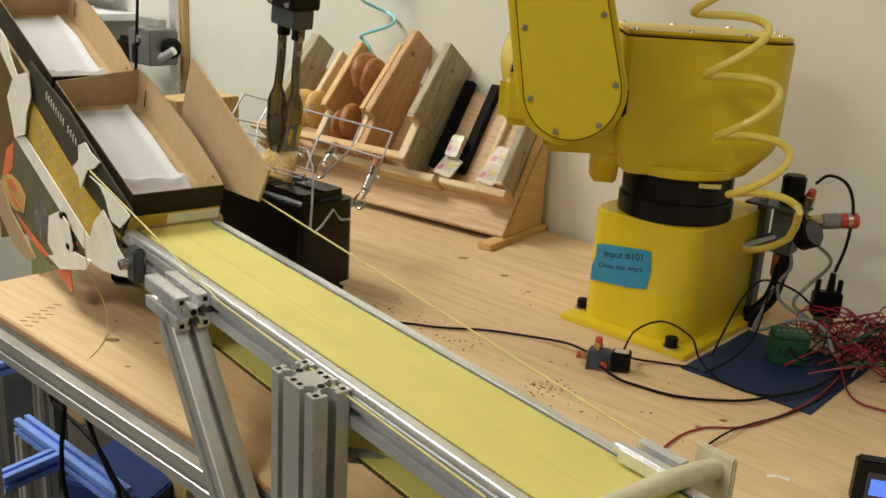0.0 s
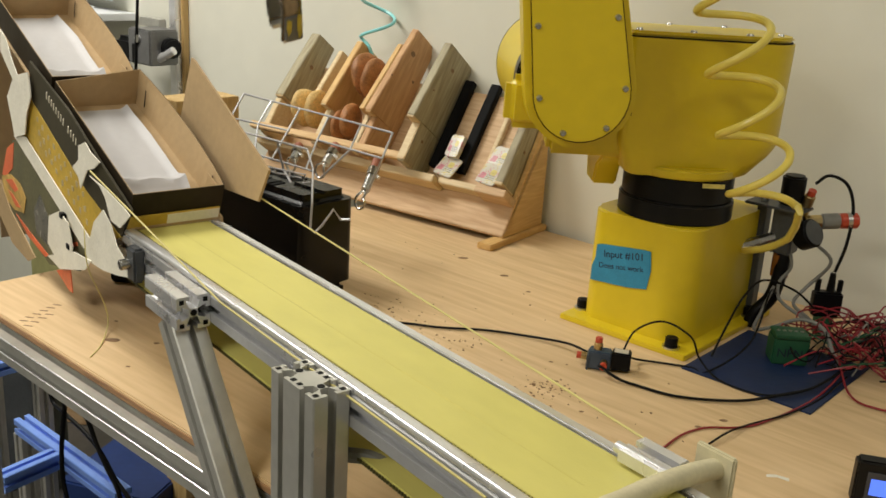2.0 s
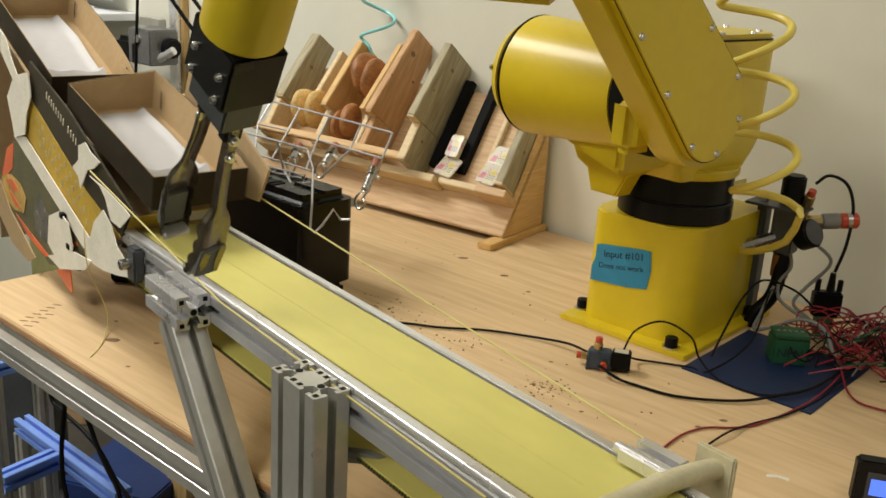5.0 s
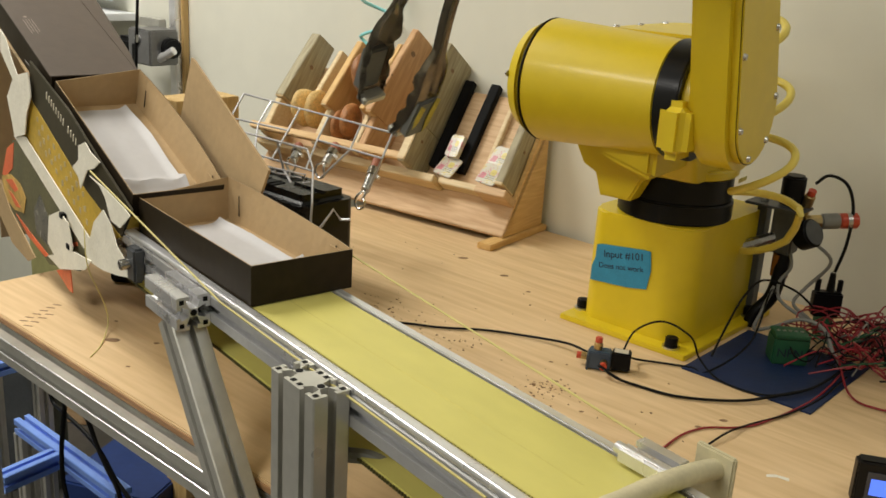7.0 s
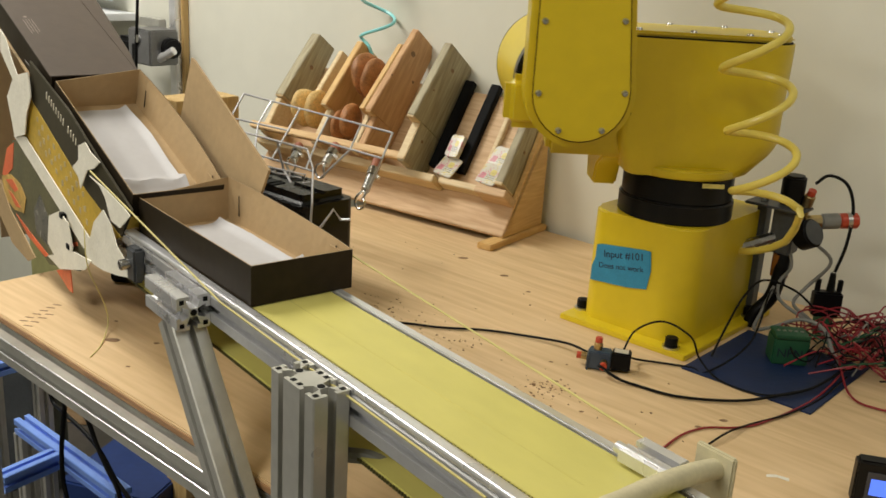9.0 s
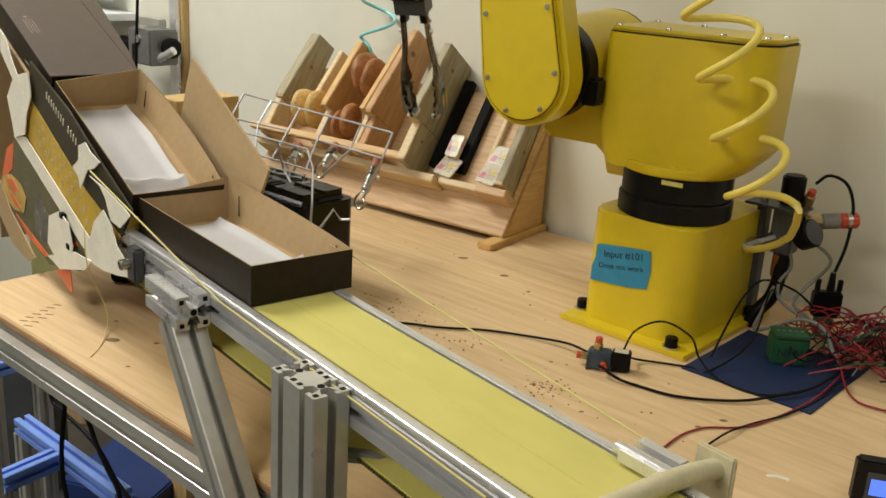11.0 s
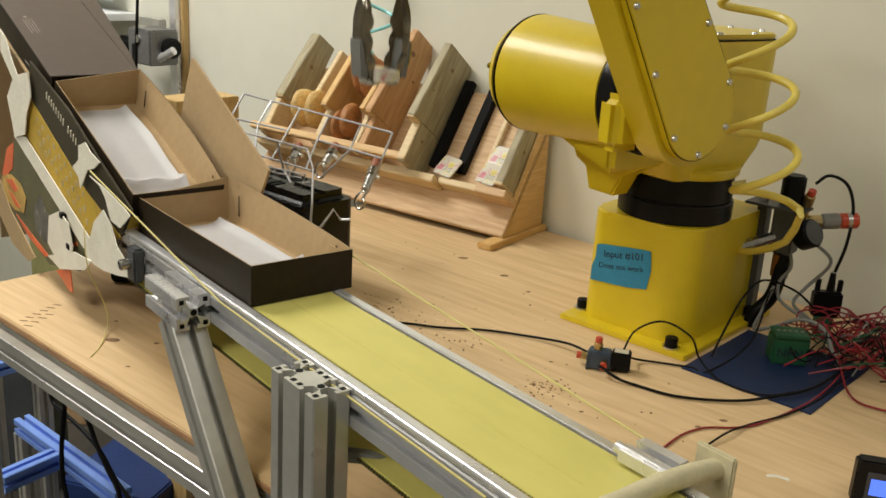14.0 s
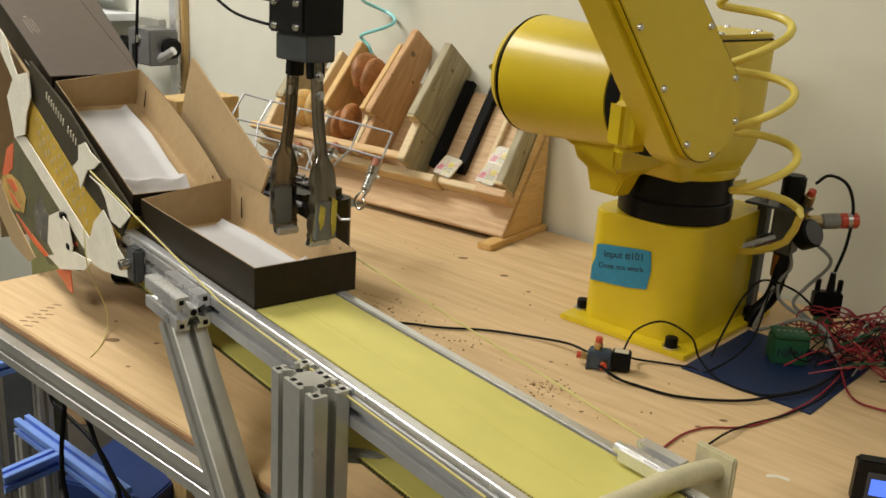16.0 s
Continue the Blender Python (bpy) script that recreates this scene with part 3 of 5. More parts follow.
def make_conveyor():
    c = conveyor
    part("belt", box(-0.09, 0.79, BELT_IN, BW, BELT - 0.003, BELT, 0.001), M_BELT, c, "yellow conveyor belt with faint scuffs")
    part("return_belt", box(-0.05, 0.76, 0.006, BW, 0.100, 0.103, 0.001), M_BELT, c, "underside run of the yellow belt")
    for z, y, x0, n in ((BELT - 0.0006, BELT_IN, -0.085, 216), (0.1016, 0.006, -0.045, 200)):
        bm = bmesh.new()
        for k in range(n):
            x = x0 + 0.004 * k
            box(x, x + 0.0022, y - 0.0018, y + 0.0002, z - 0.0022, z + 0.0004, 0, bm=bm)
        tagged(part("belt_teeth", bm, M_BELT_EDGE, c, "dark toothed belt edge", smooth=False), kind="stuff")
    for k, (y, x0, x1) in enumerate(((0.050, 0.02, 0.70),)):
        part("belt_scuff", box(x0, x1, y, y + 0.0012, BELT - 0.0005, BELT + 0.00012, 0), M_SCUFF, c, "faint dark scuff along the belt")
    part("side_rail", extrusion(0.031, 0.030, 0.87, 0.030), M_ALU, c, "bright grooved aluminium side rail", pose(-0.06, 0.0090, 0.1500, 0, 90, 0), smooth=False)
    part("rail_lip", prism(rounded(-0.006, 0.0066, BELT - 0.0042, BELT + 0.003, 0.0030, 4), -0.06, 0.81, m=Matrix(((0, 0, 1, 0), (1, 0, 0, 0), (0, 1, 0, 0), (0, 0, 0, 1)))), M_ALU, c, "rounded aluminium edge strip")
    part("side_rail", box(-0.013, 0.013, -0.006, 0.006, 0, 0.83, 0.001), M_ALU, c, "bright aluminium side rail", pose(-0.05, BW + 0.0085, BELT - 0.016, 0, 90, 0), smooth=False)
    part("rail_lip", box(-0.05, 0.78, BW + 0.003, BW + 0.0125, BELT - 0.0028, BELT + 0.0012, 0.0012), M_ALU, c, "rounded aluminium edge strip")
    for x in (-0.05, 0.75):
        part("pulley", cyl(0.0318, 0.0, BW - 0.014, 32, m=pose(x, 0.0115, 0.135, -90, 0, 0)), M_STEEL, c, "steel belt roller")
    part("bearing_block", box(0.030, 0.054, -0.020, -0.0062, 0.124, 0.166, 0.003), M_MACHINE, c, "dark grey bearing block")
    part("tension_screw", cyl(0.0065, 0, 0.012, 14, b=0.001, m=pose(0.040, -0.020, 0.146, 90, 0, 0)), M_STEEL, c, "steel tension screw")
    part("stub_profile", extrusion(0.036, 0.036, 0.082, 0.036), M_ALU, c, "short grooved aluminium profile", pose(0.144, -0.0245, 0.150, 0, 90, 0), smooth=False)
    part("end_bore", cyl(0.0036, -0.0006, 0.0006, 14, m=pose(0.226, -0.0245, 0.150, 0, 90, 0)), M_RUB, c, "dark bore in the profile end")
    end = part("end_bracket", extrusion(0.03, 0.03, 0.04, 0.03), M_ALU, c, "short aluminium guide profile", pose(0.693, 0.107, BELT - 0.001, 0, 90, 0), smooth=False)
    part("guide_bar", cyl(0.0045, 0.0, 0.055, 14, m=pose(0.687, 0.0975, BELT + 0.0105, 0, 90, 0)), M_ALU, c, "polished guide bar")


make_conveyor()


def make_stand():
    t = thing("conveyor_stand", "aluminium profile post with a slanted brace, in front of the bench", "stand")
    at = CONV @ pose(0.4555, -0.0240, 0)
    part("post", extrusion(0.071, 0.0355, 0.170 - FLOOR, 0.0355), M_ALU_MATT, t, "grooved aluminium post", at @ pose(0, 0, FLOOR), smooth=False)
    for x in (-0.01775, 0.01775):
        part("end_bore", cyl(0.0034, 0, 0.0006, 14, m=at @ pose(x, 0, 0.170)), M_RUB, t, "dark bore in the profile end")
        for dx, dy in ((0.0128, 0.0128), (-0.0128, 0.0128), (0.0128, -0.0128), (-0.0128, -0.0128)):
            part("corner_hollow", box(-0.0022, 0.0022, -0.0022, 0.0022, 0, 0.0005, 0), M_RUB, t, "dark hollow in the profile end", at @ pose(x + dx, dy, 0.170))
    a, b = CONV @ Vector((0.190, -0.0245, 0.134)), CONV @ Vector((0.497, -0.0245, -0.235))
    q = (b - a).to_track_quat("Z", "Y").to_matrix().to_4x4()
    part("brace", extrusion(0.036, 0.036, (b - a).length, 0.036), M_ALU_MATT, t, "slanted grooved aluminium brace", Matrix.Translation(a) @ q, smooth=False)
    plate = CONV @ pose(0.226, -0.0245, 0.150)
    for dy, dz in ((0.0128, 0.0128), (-0.0128, 0.0128), (0.0128, -0.0128), (-0.0128, -0.0128)):
        part("corner_hollow", box(0, 0.0006, -0.0024, 0.0024, -0.0024, 0.0024, 0), M_RUB, t, "dark hollow in the profile end", plate @ pose(0, dy, dz))
    part("foot", box(0.0, 0.12, -0.82, -0.70, FLOOR, FLOOR + 0.012, 0.002), M_STEEL, t, "steel foot plate")


make_stand()


# ---- the toaster ----
def make_toaster():
    t = thing("toaster", "black long-slot toaster standing on the bench", "toaster", pose(-0.388, -0.262, 0))
    part("shell", prism(rounded(-0.27, 0, -0.105, 0, 0.016, 6), 0.005, 0.162, 0.014, 5), M_ENAMEL, t, "glossy black shell")
    part("foot_rail", box(-0.26, -0.01, -0.095, -0.01, 0, 0.007, 0.001), M_RUB, t)
    part("top_ridge", box(-0.075, -0.004, -0.060, -0.050, 0.160, 0.1655, 0.002), M_ENAMEL, t, "black raised edge")
    for y in (-0.078, -0.034):
        s = part("slot", box(-0.255, -0.085, y - 0.013, y + 0.013, 0.1615, 0.1632, 0.0005), M_RUB, t, "dark bread slot")
        for k in range(7):
            x = -0.25 + 0.026 * k
            part("slot_wire", rod((x, y - 0.013, 0.164), (x, y + 0.013, 0.164), 0.001, 6), M_ENAMEL, s, "black guide wire")


make_toaster()


# ---- the bread rack ----
SL = radians(54.5)
rack = thing("bread_rack", "home-made slanted wooden rack with divided slots, standing against the wall", "rack", pose(-0.386, 0.062, 0, 0, 0, 6.0))
SLOPE = Matrix(((1, 0, 0, 0), (0, math.cos(SL), -math.sin(SL), 0.048), (0, math.sin(SL), math.cos(SL), 0.016), (0, 0, 0, 1)))


def make_rack():
    r, K = rack, 0.8

    def plank(name, x0, x1, v0, v1, w0, w1, material, label="", taper=0.0):
        bm = box(K * x0, K * x1, K * v0, K * v1, K * w0, K * w1, 0)
        for v in bm.verts:
            if v.co.z > K * (w0 + w1) / 2 and v.co.y > K * (v0 + v1) / 2:
                v.co.z -= K * taper
        return part(name, bevel(bm, 0.0015), material, r, label, SLOPE)
    plank("sloping_board", -0.80, 0.0, 0.0, 0.345, -0.014, 0.0, M_RED_X, "reddish plywood sloping board")
    for x in (-0.010, -0.632):
        tri = prism([(0.05, 0.0), (0.190, 0.0), (0.190, 0.205), (0.170, 0.195)], 0, 0.010, 0.001, m=Matrix(((0, 0, 1, x), (1, 0, 0, 0), (0, 1, 0, 0.0115), (0, 0, 0, 1))))
        part("end_panel", tri, M_PINE, r, "plywood end panel")
        part("foot", box(x - 0.012, x + 0.018, 0.0, 0.198, 0.0, 0.0115, 0.0015), M_PINE, r, "flat wooden foot")
    # front lips
    plank("front_lip", -0.80, -0.205, 0.072, 0.091, 0.001, 0.056, M_PALE, "wooden front lip")
    plank("front_lip", -0.203, -0.085, 0.080, 0.096, 0.001, 0.038, M_PALE, "low pale wooden front lip")
    plank("front_lip", -0.083, -0.0, 0.072, 0.091, 0.001, 0.060, M_RED_X, "wooden front lip")
    plank("cross_bar", -0.80, -0.27, 0.095, 0.113, 0.083, 0.101, M_PINE_X, "upper wooden cross bar")
    # dividers, from the open end towards the far end
    plank("divider", -0.034, -0.014, 0.10, 0.345, 0.0, 0.066, M_GREY, "grey weathered divider")
    plank("divider_cap", -0.0345, -0.0135, 0.098, 0.105, 0.0, 0.068, M_PALE, "pale sawn end")
    plank("slot_strip", -0.112, -0.100, 0.12, 0.345, 0.0, 0.016, M_PALE, "thin pale strip")
    for x in (-0.262, -0.185):
        plank("slot_bar", x, x + 0.026, 0.125, 0.365, 0.0, 0.020, M_SLOT, "black padded bar")
    plank("divider", -0.290, -0.268, 0.195, 0.405, 0.0, 0.140, M_GREY, "tall grey weathered divider", 0.018)
    plank("divider_cap", -0.2905, -0.2675, 0.190, 0.1948, 0.104, 0.1395, M_PALE, "pale sawn end")
    plank("divider_foot", -0.290, -0.268, 0.09, 0.195, 0.0, 0.104, M_GREY, "grey stepped divider foot")
    plank("divider_cap", -0.291, -0.267, 0.093, 0.193, 0.104, 0.108, M_PALE, "pale sawn edge")
    plank("divider", -0.425, -0.405, 0.19, 0.445, 0.0, 0.132, M_RED, "tall reddish plywood divider", 0.036)
    plank("divider_cap", -0.4255, -0.4045, 0.186, 0.1898, 0.101, 0.1315, M_PINE_X, "sawn pine end")
    plank("divider_cap", -0.5805, -0.5595, 0.186, 0.1898, 0.091, 0.1195, M_PALE, "pale sawn end")
    plank("divider_foot", -0.425, -0.405, 0.09, 0.19, 0.0, 0.10, M_RED, "stepped divider foot")
    plank("divider_strip", -0.443, -0.427, 0.19, 0.395, 0.08, 0.132, M_PINE, "pine strip", 0.030)
    plank("divider_strip", -0.443, -0.427, 0.09, 0.19, 0.07, 0.10, M_PALE, "pale strip")
    plank("divider", -0.580, -0.560, 0.19, 0.390, 0.0, 0.120, M_PINE, "pine divider", 0.024)
    plank("divider_foot", -0.580, -0.560, 0.09, 0.19, 0.0, 0.09, M_PALE, "pale divider foot")
    plank("divider", -0.655, -0.640, 0.20, 0.37, 0.0, 0.085, M_PALE, "pale thin divider", 0.02)
    plank("divider", -0.765, -0.735, 0.20, 0.405, 0.0, 0.100, M_GREY, "tall grey weathered divider", 0.024)
    plank("divider_cap", -0.7655, -0.7345, 0.196, 0.1998, 0.0, 0.0995, M_PALE, "pale sawn end")
    plank("divider_foot", -0.765, -0.745, 0.09, 0.195, 0.0, 0.09, M_PALE, "pale divider foot")
    for x, v, w, rad in ((-0.735, 0.315, 0.050, 0.006), (-0.405, 0.385, 0.075, 0.0075), (-0.405, 0.330, 0.030, 0.004), (-0.405, 0.30, 0.115, 0.0025), (-0.268, 0.355, 0.075, 0.0055), (-0.268, 0.28, 0.11, 0.0025), (-0.268, 0.16, 0.07, 0.004), (-0.014, 0.20, 0.030, 0.004), (-0.014, 0.29, 0.045, 0.003)):
        o = [(rad * math.cos(0.45 * k) * (1 + 0.12 * math.sin(2.2 * k)), 0.75 * rad * math.sin(0.45 * k)) for k in range(14)]
        part("wood_knot", prism(o, 0, 0.0005), M_KNOT, r, "dark knot in the wood", SLOPE @ pose(K * x, K * v, K * w, 0, 90, 0))


make_rack()


# ---- the wire chute over the toaster ----
def make_basket():
    t = thing("wire_basket", "bent chrome wire basket fixed above the black toaster", "wire basket")
    wires = (
        ("long_wire", [(-0.732, -0.210, 0.251), (-0.367, -0.210, 0.245)]),
        ("long_wire", [(-0.723, -0.245, 0.214), (-0.566, -0.245, 0.218)]),
        ("long_wire", [(-0.499, -0.245, 0.215), (-0.352, -0.245, 0.213)]),
        ("long_wire", [(-0.635, -0.318, 0.219), (-0.436, -0.318, 0.220)]),
        ("long_wire", [(-0.585, -0.300, 0.183), (-0.444, -0.300, 0.183)]),
        ("cross_wire", [(-0.732, -0.210, 0.251), (-0.723, -0.245, 0.214)]),
        ("cross_wire", [(-0.657, -0.210, 0.249), (-0.647, -0.245, 0.215), (-0.585, -0.300, 0.183)]),
        ("cross_wire", [(-0.582, -0.210, 0.248), (-0.569, -0.245, 0.218), (-0.540, -0.300, 0.184)]),
        ("cross_wire", [(-0.511, -0.210, 0.246), (-0.497, -0.245, 0.216), (-0.459, -0.300, 0.183)]),
        ("cross_wire", [(-0.437, -0.210, 0.245), (-0.421, -0.245, 0.214), (-0.465, -0.262, 0.165)]),
        ("cross_wire", [(-0.367, -0.210, 0.245), (-0.352, -0.245, 0.213), (-0.425, -0.200, 0.141), (-0.450, -0.190, 0.121)]),
        ("cross_wire", [(-0.586, -0.318, 0.218), (-0.585, -0.300, 0.173), (-0.539, -0.318, 0.156)]),
        ("cross_wire", [(-0.506, -0.318, 0.220), (-0.512, -0.300, 0.172), (-0.470, -0.318, 0.160)]),
        ("leg_wire", [(-0.436, -0.318, 0.220), (-0.408, -0.330, 0.197), (-0.368, -0.365, 0.160), (-0.363, -0.372, 0.126), (-0.354, -0.372, 0.121), (-0.352, -0.360, 0.130), (-0.345, -0.345, 0.153), (-0.341, -0.335, 0.137), (-0.326, -0.330, 0.140)]),
        ("grate_wire", [(-0.523, -0.335, 0.181), (-0.419, -0.335, 0.187), (-0.424, -0.335, 0.174), (-0.409, -0.335, 0.178)]),
        ("grate_wire", [(-0.524, -0.330, 0.173), (-0.433, -0.330, 0.178)]),
        ("grate_wire", [(-0.490, -0.335, 0.184), (-0.487, -0.335, 0.175)]),
        ("grate_wire", [(-0.455, -0.335, 0.185), (-0.454, -0.335, 0.176)]),
    )
    for name, pts in wires:
        part(name, tube(pts, 0.0012 if name == "grate_wire" else 0.0017, 8, smooth=False), M_WIRE, t, "bright chrome wire")
    clamps = (((-0.615, -0.200, 0.145), (-0.642, -0.160, 0.170)), ((-0.541, -0.200, 0.148), (-0.557, -0.150, 0.185)), ((-0.454, -0.190, 0.113), (-0.488, -0.120, 0.168)))
    for p, q in clamps:
        p, q = Vector(p), Vector(q)
        c = part("turnbuckle", rod(p.lerp(q, 0.30), p.lerp(q, 0.66), 0.0075, 14), M_STEEL, t, "steel turnbuckle")
        part("hook", tube([p.lerp(q, 0.32), p + Vector((0.009, 0, 0.010)), p + Vector((0.008, 0.002, -0.004)), p + Vector((-0.002, 0, -0.010)), p + Vector((-0.011, 0, -0.002)), p + Vector((-0.006, 0, 0.012)), p.lerp(q, 0.32)], 0.0021, 8, 4), M_STEEL, c, "steel hook")
        part("clamp_band", rod(p.lerp(q, 0.62), p.lerp(q, 0.80), 0.0095, 16), M_DULL, c, "steel clamp band")
        part("clamp_screw", rod(p.lerp(q, 0.71) + Vector((0.004, -0.004, 0)), p.lerp(q, 0.71) + Vector((0.020, -0.004, -0.004)), 0.0032, 10), M_STEEL, c, "steel clamp screw")
        part("hose_end", rod(p.lerp(q, 0.80), q, 0.0085, 14), M_REDHOSE, c, "reddish brown hose end")


make_basket()


# ---- bread and packets in the rack ----
def on_rack(x, v, w):
    return rack.matrix_basis @ SLOPE @ Matrix.Translation((x, v, w))


def bun(name, m, r, thick, material, label, seedling=0):
    bm = bmesh.new()
    bmesh.ops.create_icosphere(bm, subdivisions=4, radius=1)
    for v in bm.verts:
        n = noise.noise(v.co * 1.7 + Vector((seedling * 3.1, 0, 0))) * 0.07
        k = abs(v.co.x) ** 0.8 * (1 if v.co.x > 0 else -1)
        v.co = Vector((k * thick, v.co.y * r * (1 + n), v.co.z * r * 1.04 * (1 + n)))
    ob = solid(name, bm, material, label, "bread", m, "bread in the rack")
    return ob


bun("bread_bun", on_rack(-0.385, 0.235, 0.062) @ pose(0, 0, 0, 0, 6, 4), 0.045, 0.016, M_BUN, "brown crusty bun half standing in the rack", 1)
bun("bread_bun", on_rack(-0.410, 0.245, 0.062) @ pose(0, 0, 0, 0, -6, 8), 0.045, 0.015, M_BUN, "brown crusty bun half standing in the rack", 2)
bun("bread_bun", on_rack(-0.400, 0.140, 0.060) @ pose(0, 0, 0, 0, 10, 4), 0.036, 0.014, M_BUN, "dark brown bun half leaning in the rack", 3)
bun("bread_bun", on_rack(-0.424, 0.128, 0.050) @ pose(0, 0, 0, 0, 0, 4), 0.034, 0.010, M_BUN, "dark brown bun half leaning in the rack", 4)
bun("bread_roll", on_rack(-0.500, 0.150, 0.058) @ pose(0, 0, 0, 0, 6, 4), 0.040, 0.014, M_BAGEL, "pale golden roll half standing in the rack", 5)
bun("bread_roll", on_rack(-0.535, 0.150, 0.056) @ pose(0, 0, 0, 0, -4, 8), 0.040, 0.014, M_BAGEL, "pale golden roll half standing in the rack", 6)
dropped = bun("bread_slice", pose(0, 0, 0), 0.042, 0.010, M_BAGEL, "pale golden roll half lying in the wire basket", 7)


def packet(m, label, half=0.022, tall=0.0035):
    t = thing("cheese_packet", label, "packet", m, "packets in the rack")
    part("wrapper", prism(rounded(-half, half, -0.023, 0.023, 0.006), 0, tall, 0.001), M_CARDS, t)
    part("pink_print", prism(rounded(-half * 0.77, -half * 0.27, -0.013, 0.000, 0.003), tall, tall + 0.0003), M_PINK, t, "pink printed patch")
    part("yellow_print", prism(rounded(0.000, half * 0.55, -0.002, 0.011, 0.004), tall, tall + 0.0003), M_YPRINT, t, "yellow printed patch")
    for k in range(3):
        part("print_line", box(-half * 0.18, half * 0.64, -0.012 + 0.004 * k, -0.0108 + 0.004 * k, tall, tall + 0.0003, 0), M_WIRE_GREY, t, "grey print line")
    return t


packet(on_rack(-0.155, 0.100, 0.026) @ pose(0, 0, 0, -14, 0, -8), "small foil packet with pink print lying in the rack")
packet(on_rack(-0.060, 0.145, 0.012) @ pose(0, 0, 0, -8, 0, -4), "small foil packet with pink print lying in the rack")
packet(on_rack(-0.062, 0.104, 0.022) @ pose(0, 0, 0, -12, 0, -6), "small foil packet with pink print lying in the rack")
picked = packet(on_rack(-0.155, 0.142, 0.024), "small pale packet picked out by the robot", 0.0145, 0.012)


# ---- cardboard chute and its boxes ----
def plate_sz(outline, off, thick):
    """A board standing in the conveyor's length and height, thick across it."""
    return prism(outline, off, off + thick, m=UPRIGHT)


def make_chute():
    t = thing("cardboard_chute", "taped cardboard chute that feeds boxes to the belt", "chute", CONV)
    part("chute_floor", box(-0.62, 0.0, -0.002, 0.114, -0.004, 0.0, 0.0005), M_KRAFT, t, "brown card floor", pose(-0.004, 0, 0.174, 0, 19.2, 0))
    part("side_band", plate_sz([(-0.348, 0.329), (-0.191, 0.286), (-0.072, 0.238), (0.020, 0.204), (-0.017, 0.161), (-0.141, 0.192), (-0.360, 0.276)], -0.008, 0.003), M_BROWN_BAND, t, "dark brown printed band")
    part("side_panel", plate_sz([(-0.359, 0.277), (-0.139, 0.192), (-0.016, 0.161), (-0.151, 0.114), (-0.263, 0.143), (-0.416, 0.201), (-0.371, 0.248)], -0.0085, 0.003), M_GOLD, t, "golden printed card with pale specks")
    for i in range(9):
        for j in range(3):
            s0, z0 = -0.327 + 0.0225 * i + 0.004 * j + random.uniform(-0.002, 0.002), 0.249 - 0.0084 * i - 0.0170 * j + random.uniform(-0.002, 0.002)
            o = [(s0 + 0.0055 * math.cos(0.8 + 1.57 * k) * random.uniform(0.7, 1.2), z0 + 0.0055 * math.sin(0.8 + 1.57 * k) * random.uniform(0.7, 1.2)) for k in range(4)]
            part("printed_speck", prism(o, -0.0091, -0.0084, m=UPRIGHT), M_BLOTCH, t, "pale printed speck")
    part("lower_panel", plate_sz([(-0.458, 0.195), (-0.408, 0.203), (-0.256, 0.144), (-0.141, 0.114), (-0.175, 0.069), (-0.308, 0.039), (-0.382, 0.051), (-0.498, 0.068), (-0.547, 0.101)], -0.0105, 0.003), M_OLIVE, t, "olive printed card with orange picture")
    part("fold_edge", plate_sz([(-0.444, 0.205), (-0.383, 0.215), (-0.117, 0.130), (-0.146, 0.110)], -0.012, 0.0014), M_TAPE, t, "white torn fold edge")
    part("loose_flap", plate_sz([(-0.542, 0.114), (-0.495, 0.075), (-0.427, 0.050), (-0.374, 0.030), (-0.413, 0.013), (-0.497, 0.019), (-0.561, 0.050)], -0.0125, 0.0018), M_KRAFT, t, "bent brown card flap")
    part("orange_print", plate_sz([(-0.491, 0.176), (-0.450, 0.193), (-0.467, 0.149), (-0.511, 0.126), (-0.531, 0.126)], -0.0112, 0.0006), M_ORANGE, t, "orange picture of food")
    part("food_print", plate_sz([(-0.533, 0.122), (-0.481, 0.137), (-0.428, 0.133), (-0.403, 0.116), (-0.421, 0.088), (-0.471, 0.081), (-0.526, 0.089)], -0.0117, 0.0005), M_FOOD, t, "printed golden bun")
    for o in ([(-0.509, 0.122), (-0.469, 0.131), (-0.441, 0.121), (-0.461, 0.112)], [(-0.500, 0.107), (-0.469, 0.105), (-0.436, 0.093), (-0.461, 0.089)]):
        part("food_line", plate_sz(o, -0.0121, 0.0004), M_ORANGE, t, "orange line of the printed bun")
    part("orange_stripe", plate_sz([(-0.468, 0.076), (-0.377, 0.062), (-0.308, 0.053), (-0.325, 0.045), (-0.407, 0.055)], -0.0113, 0.0006), M_ORANGE, t, "orange stripe")
    part("orange_stripe", plate_sz([(-0.278, 0.072), (-0.175, 0.111), (-0.173, 0.106), (-0.277, 0.066)], -0.0113, 0.0006), M_ORANGE, t, "orange stripe")
    part("hanging_scrap", plate_sz([(-0.270, 0.042), (-0.207, 0.063), (-0.203, 0.029), (-0.218, 0.028)], -0.0125, 0.0014), M_ORANGE, t, "torn orange scrap hanging down")
    part("glossy_photo", plate_sz([(-0.332, 0.139), (-0.300, 0.117), (-0.304, 0.068), (-0.363, 0.073), (-0.366, 0.107)], -0.0113, 0.0005), M_PHOTO, t, "grey glossy printed photo")
    part("far_panel", plate_sz([(-0.60, 0.0), (-0.10, 0.0), (0.0, 0.155), (0.0, 0.175), (-0.60, 0.375)], 0.1145, 0.003), M_KRAFT, t, "brown card side")
    part("back_panel", box(-0.598, -0.595, -0.005, 0.1135, 0.0, 0.36, 0.0005), M_KRAFT, t, "brown card back")
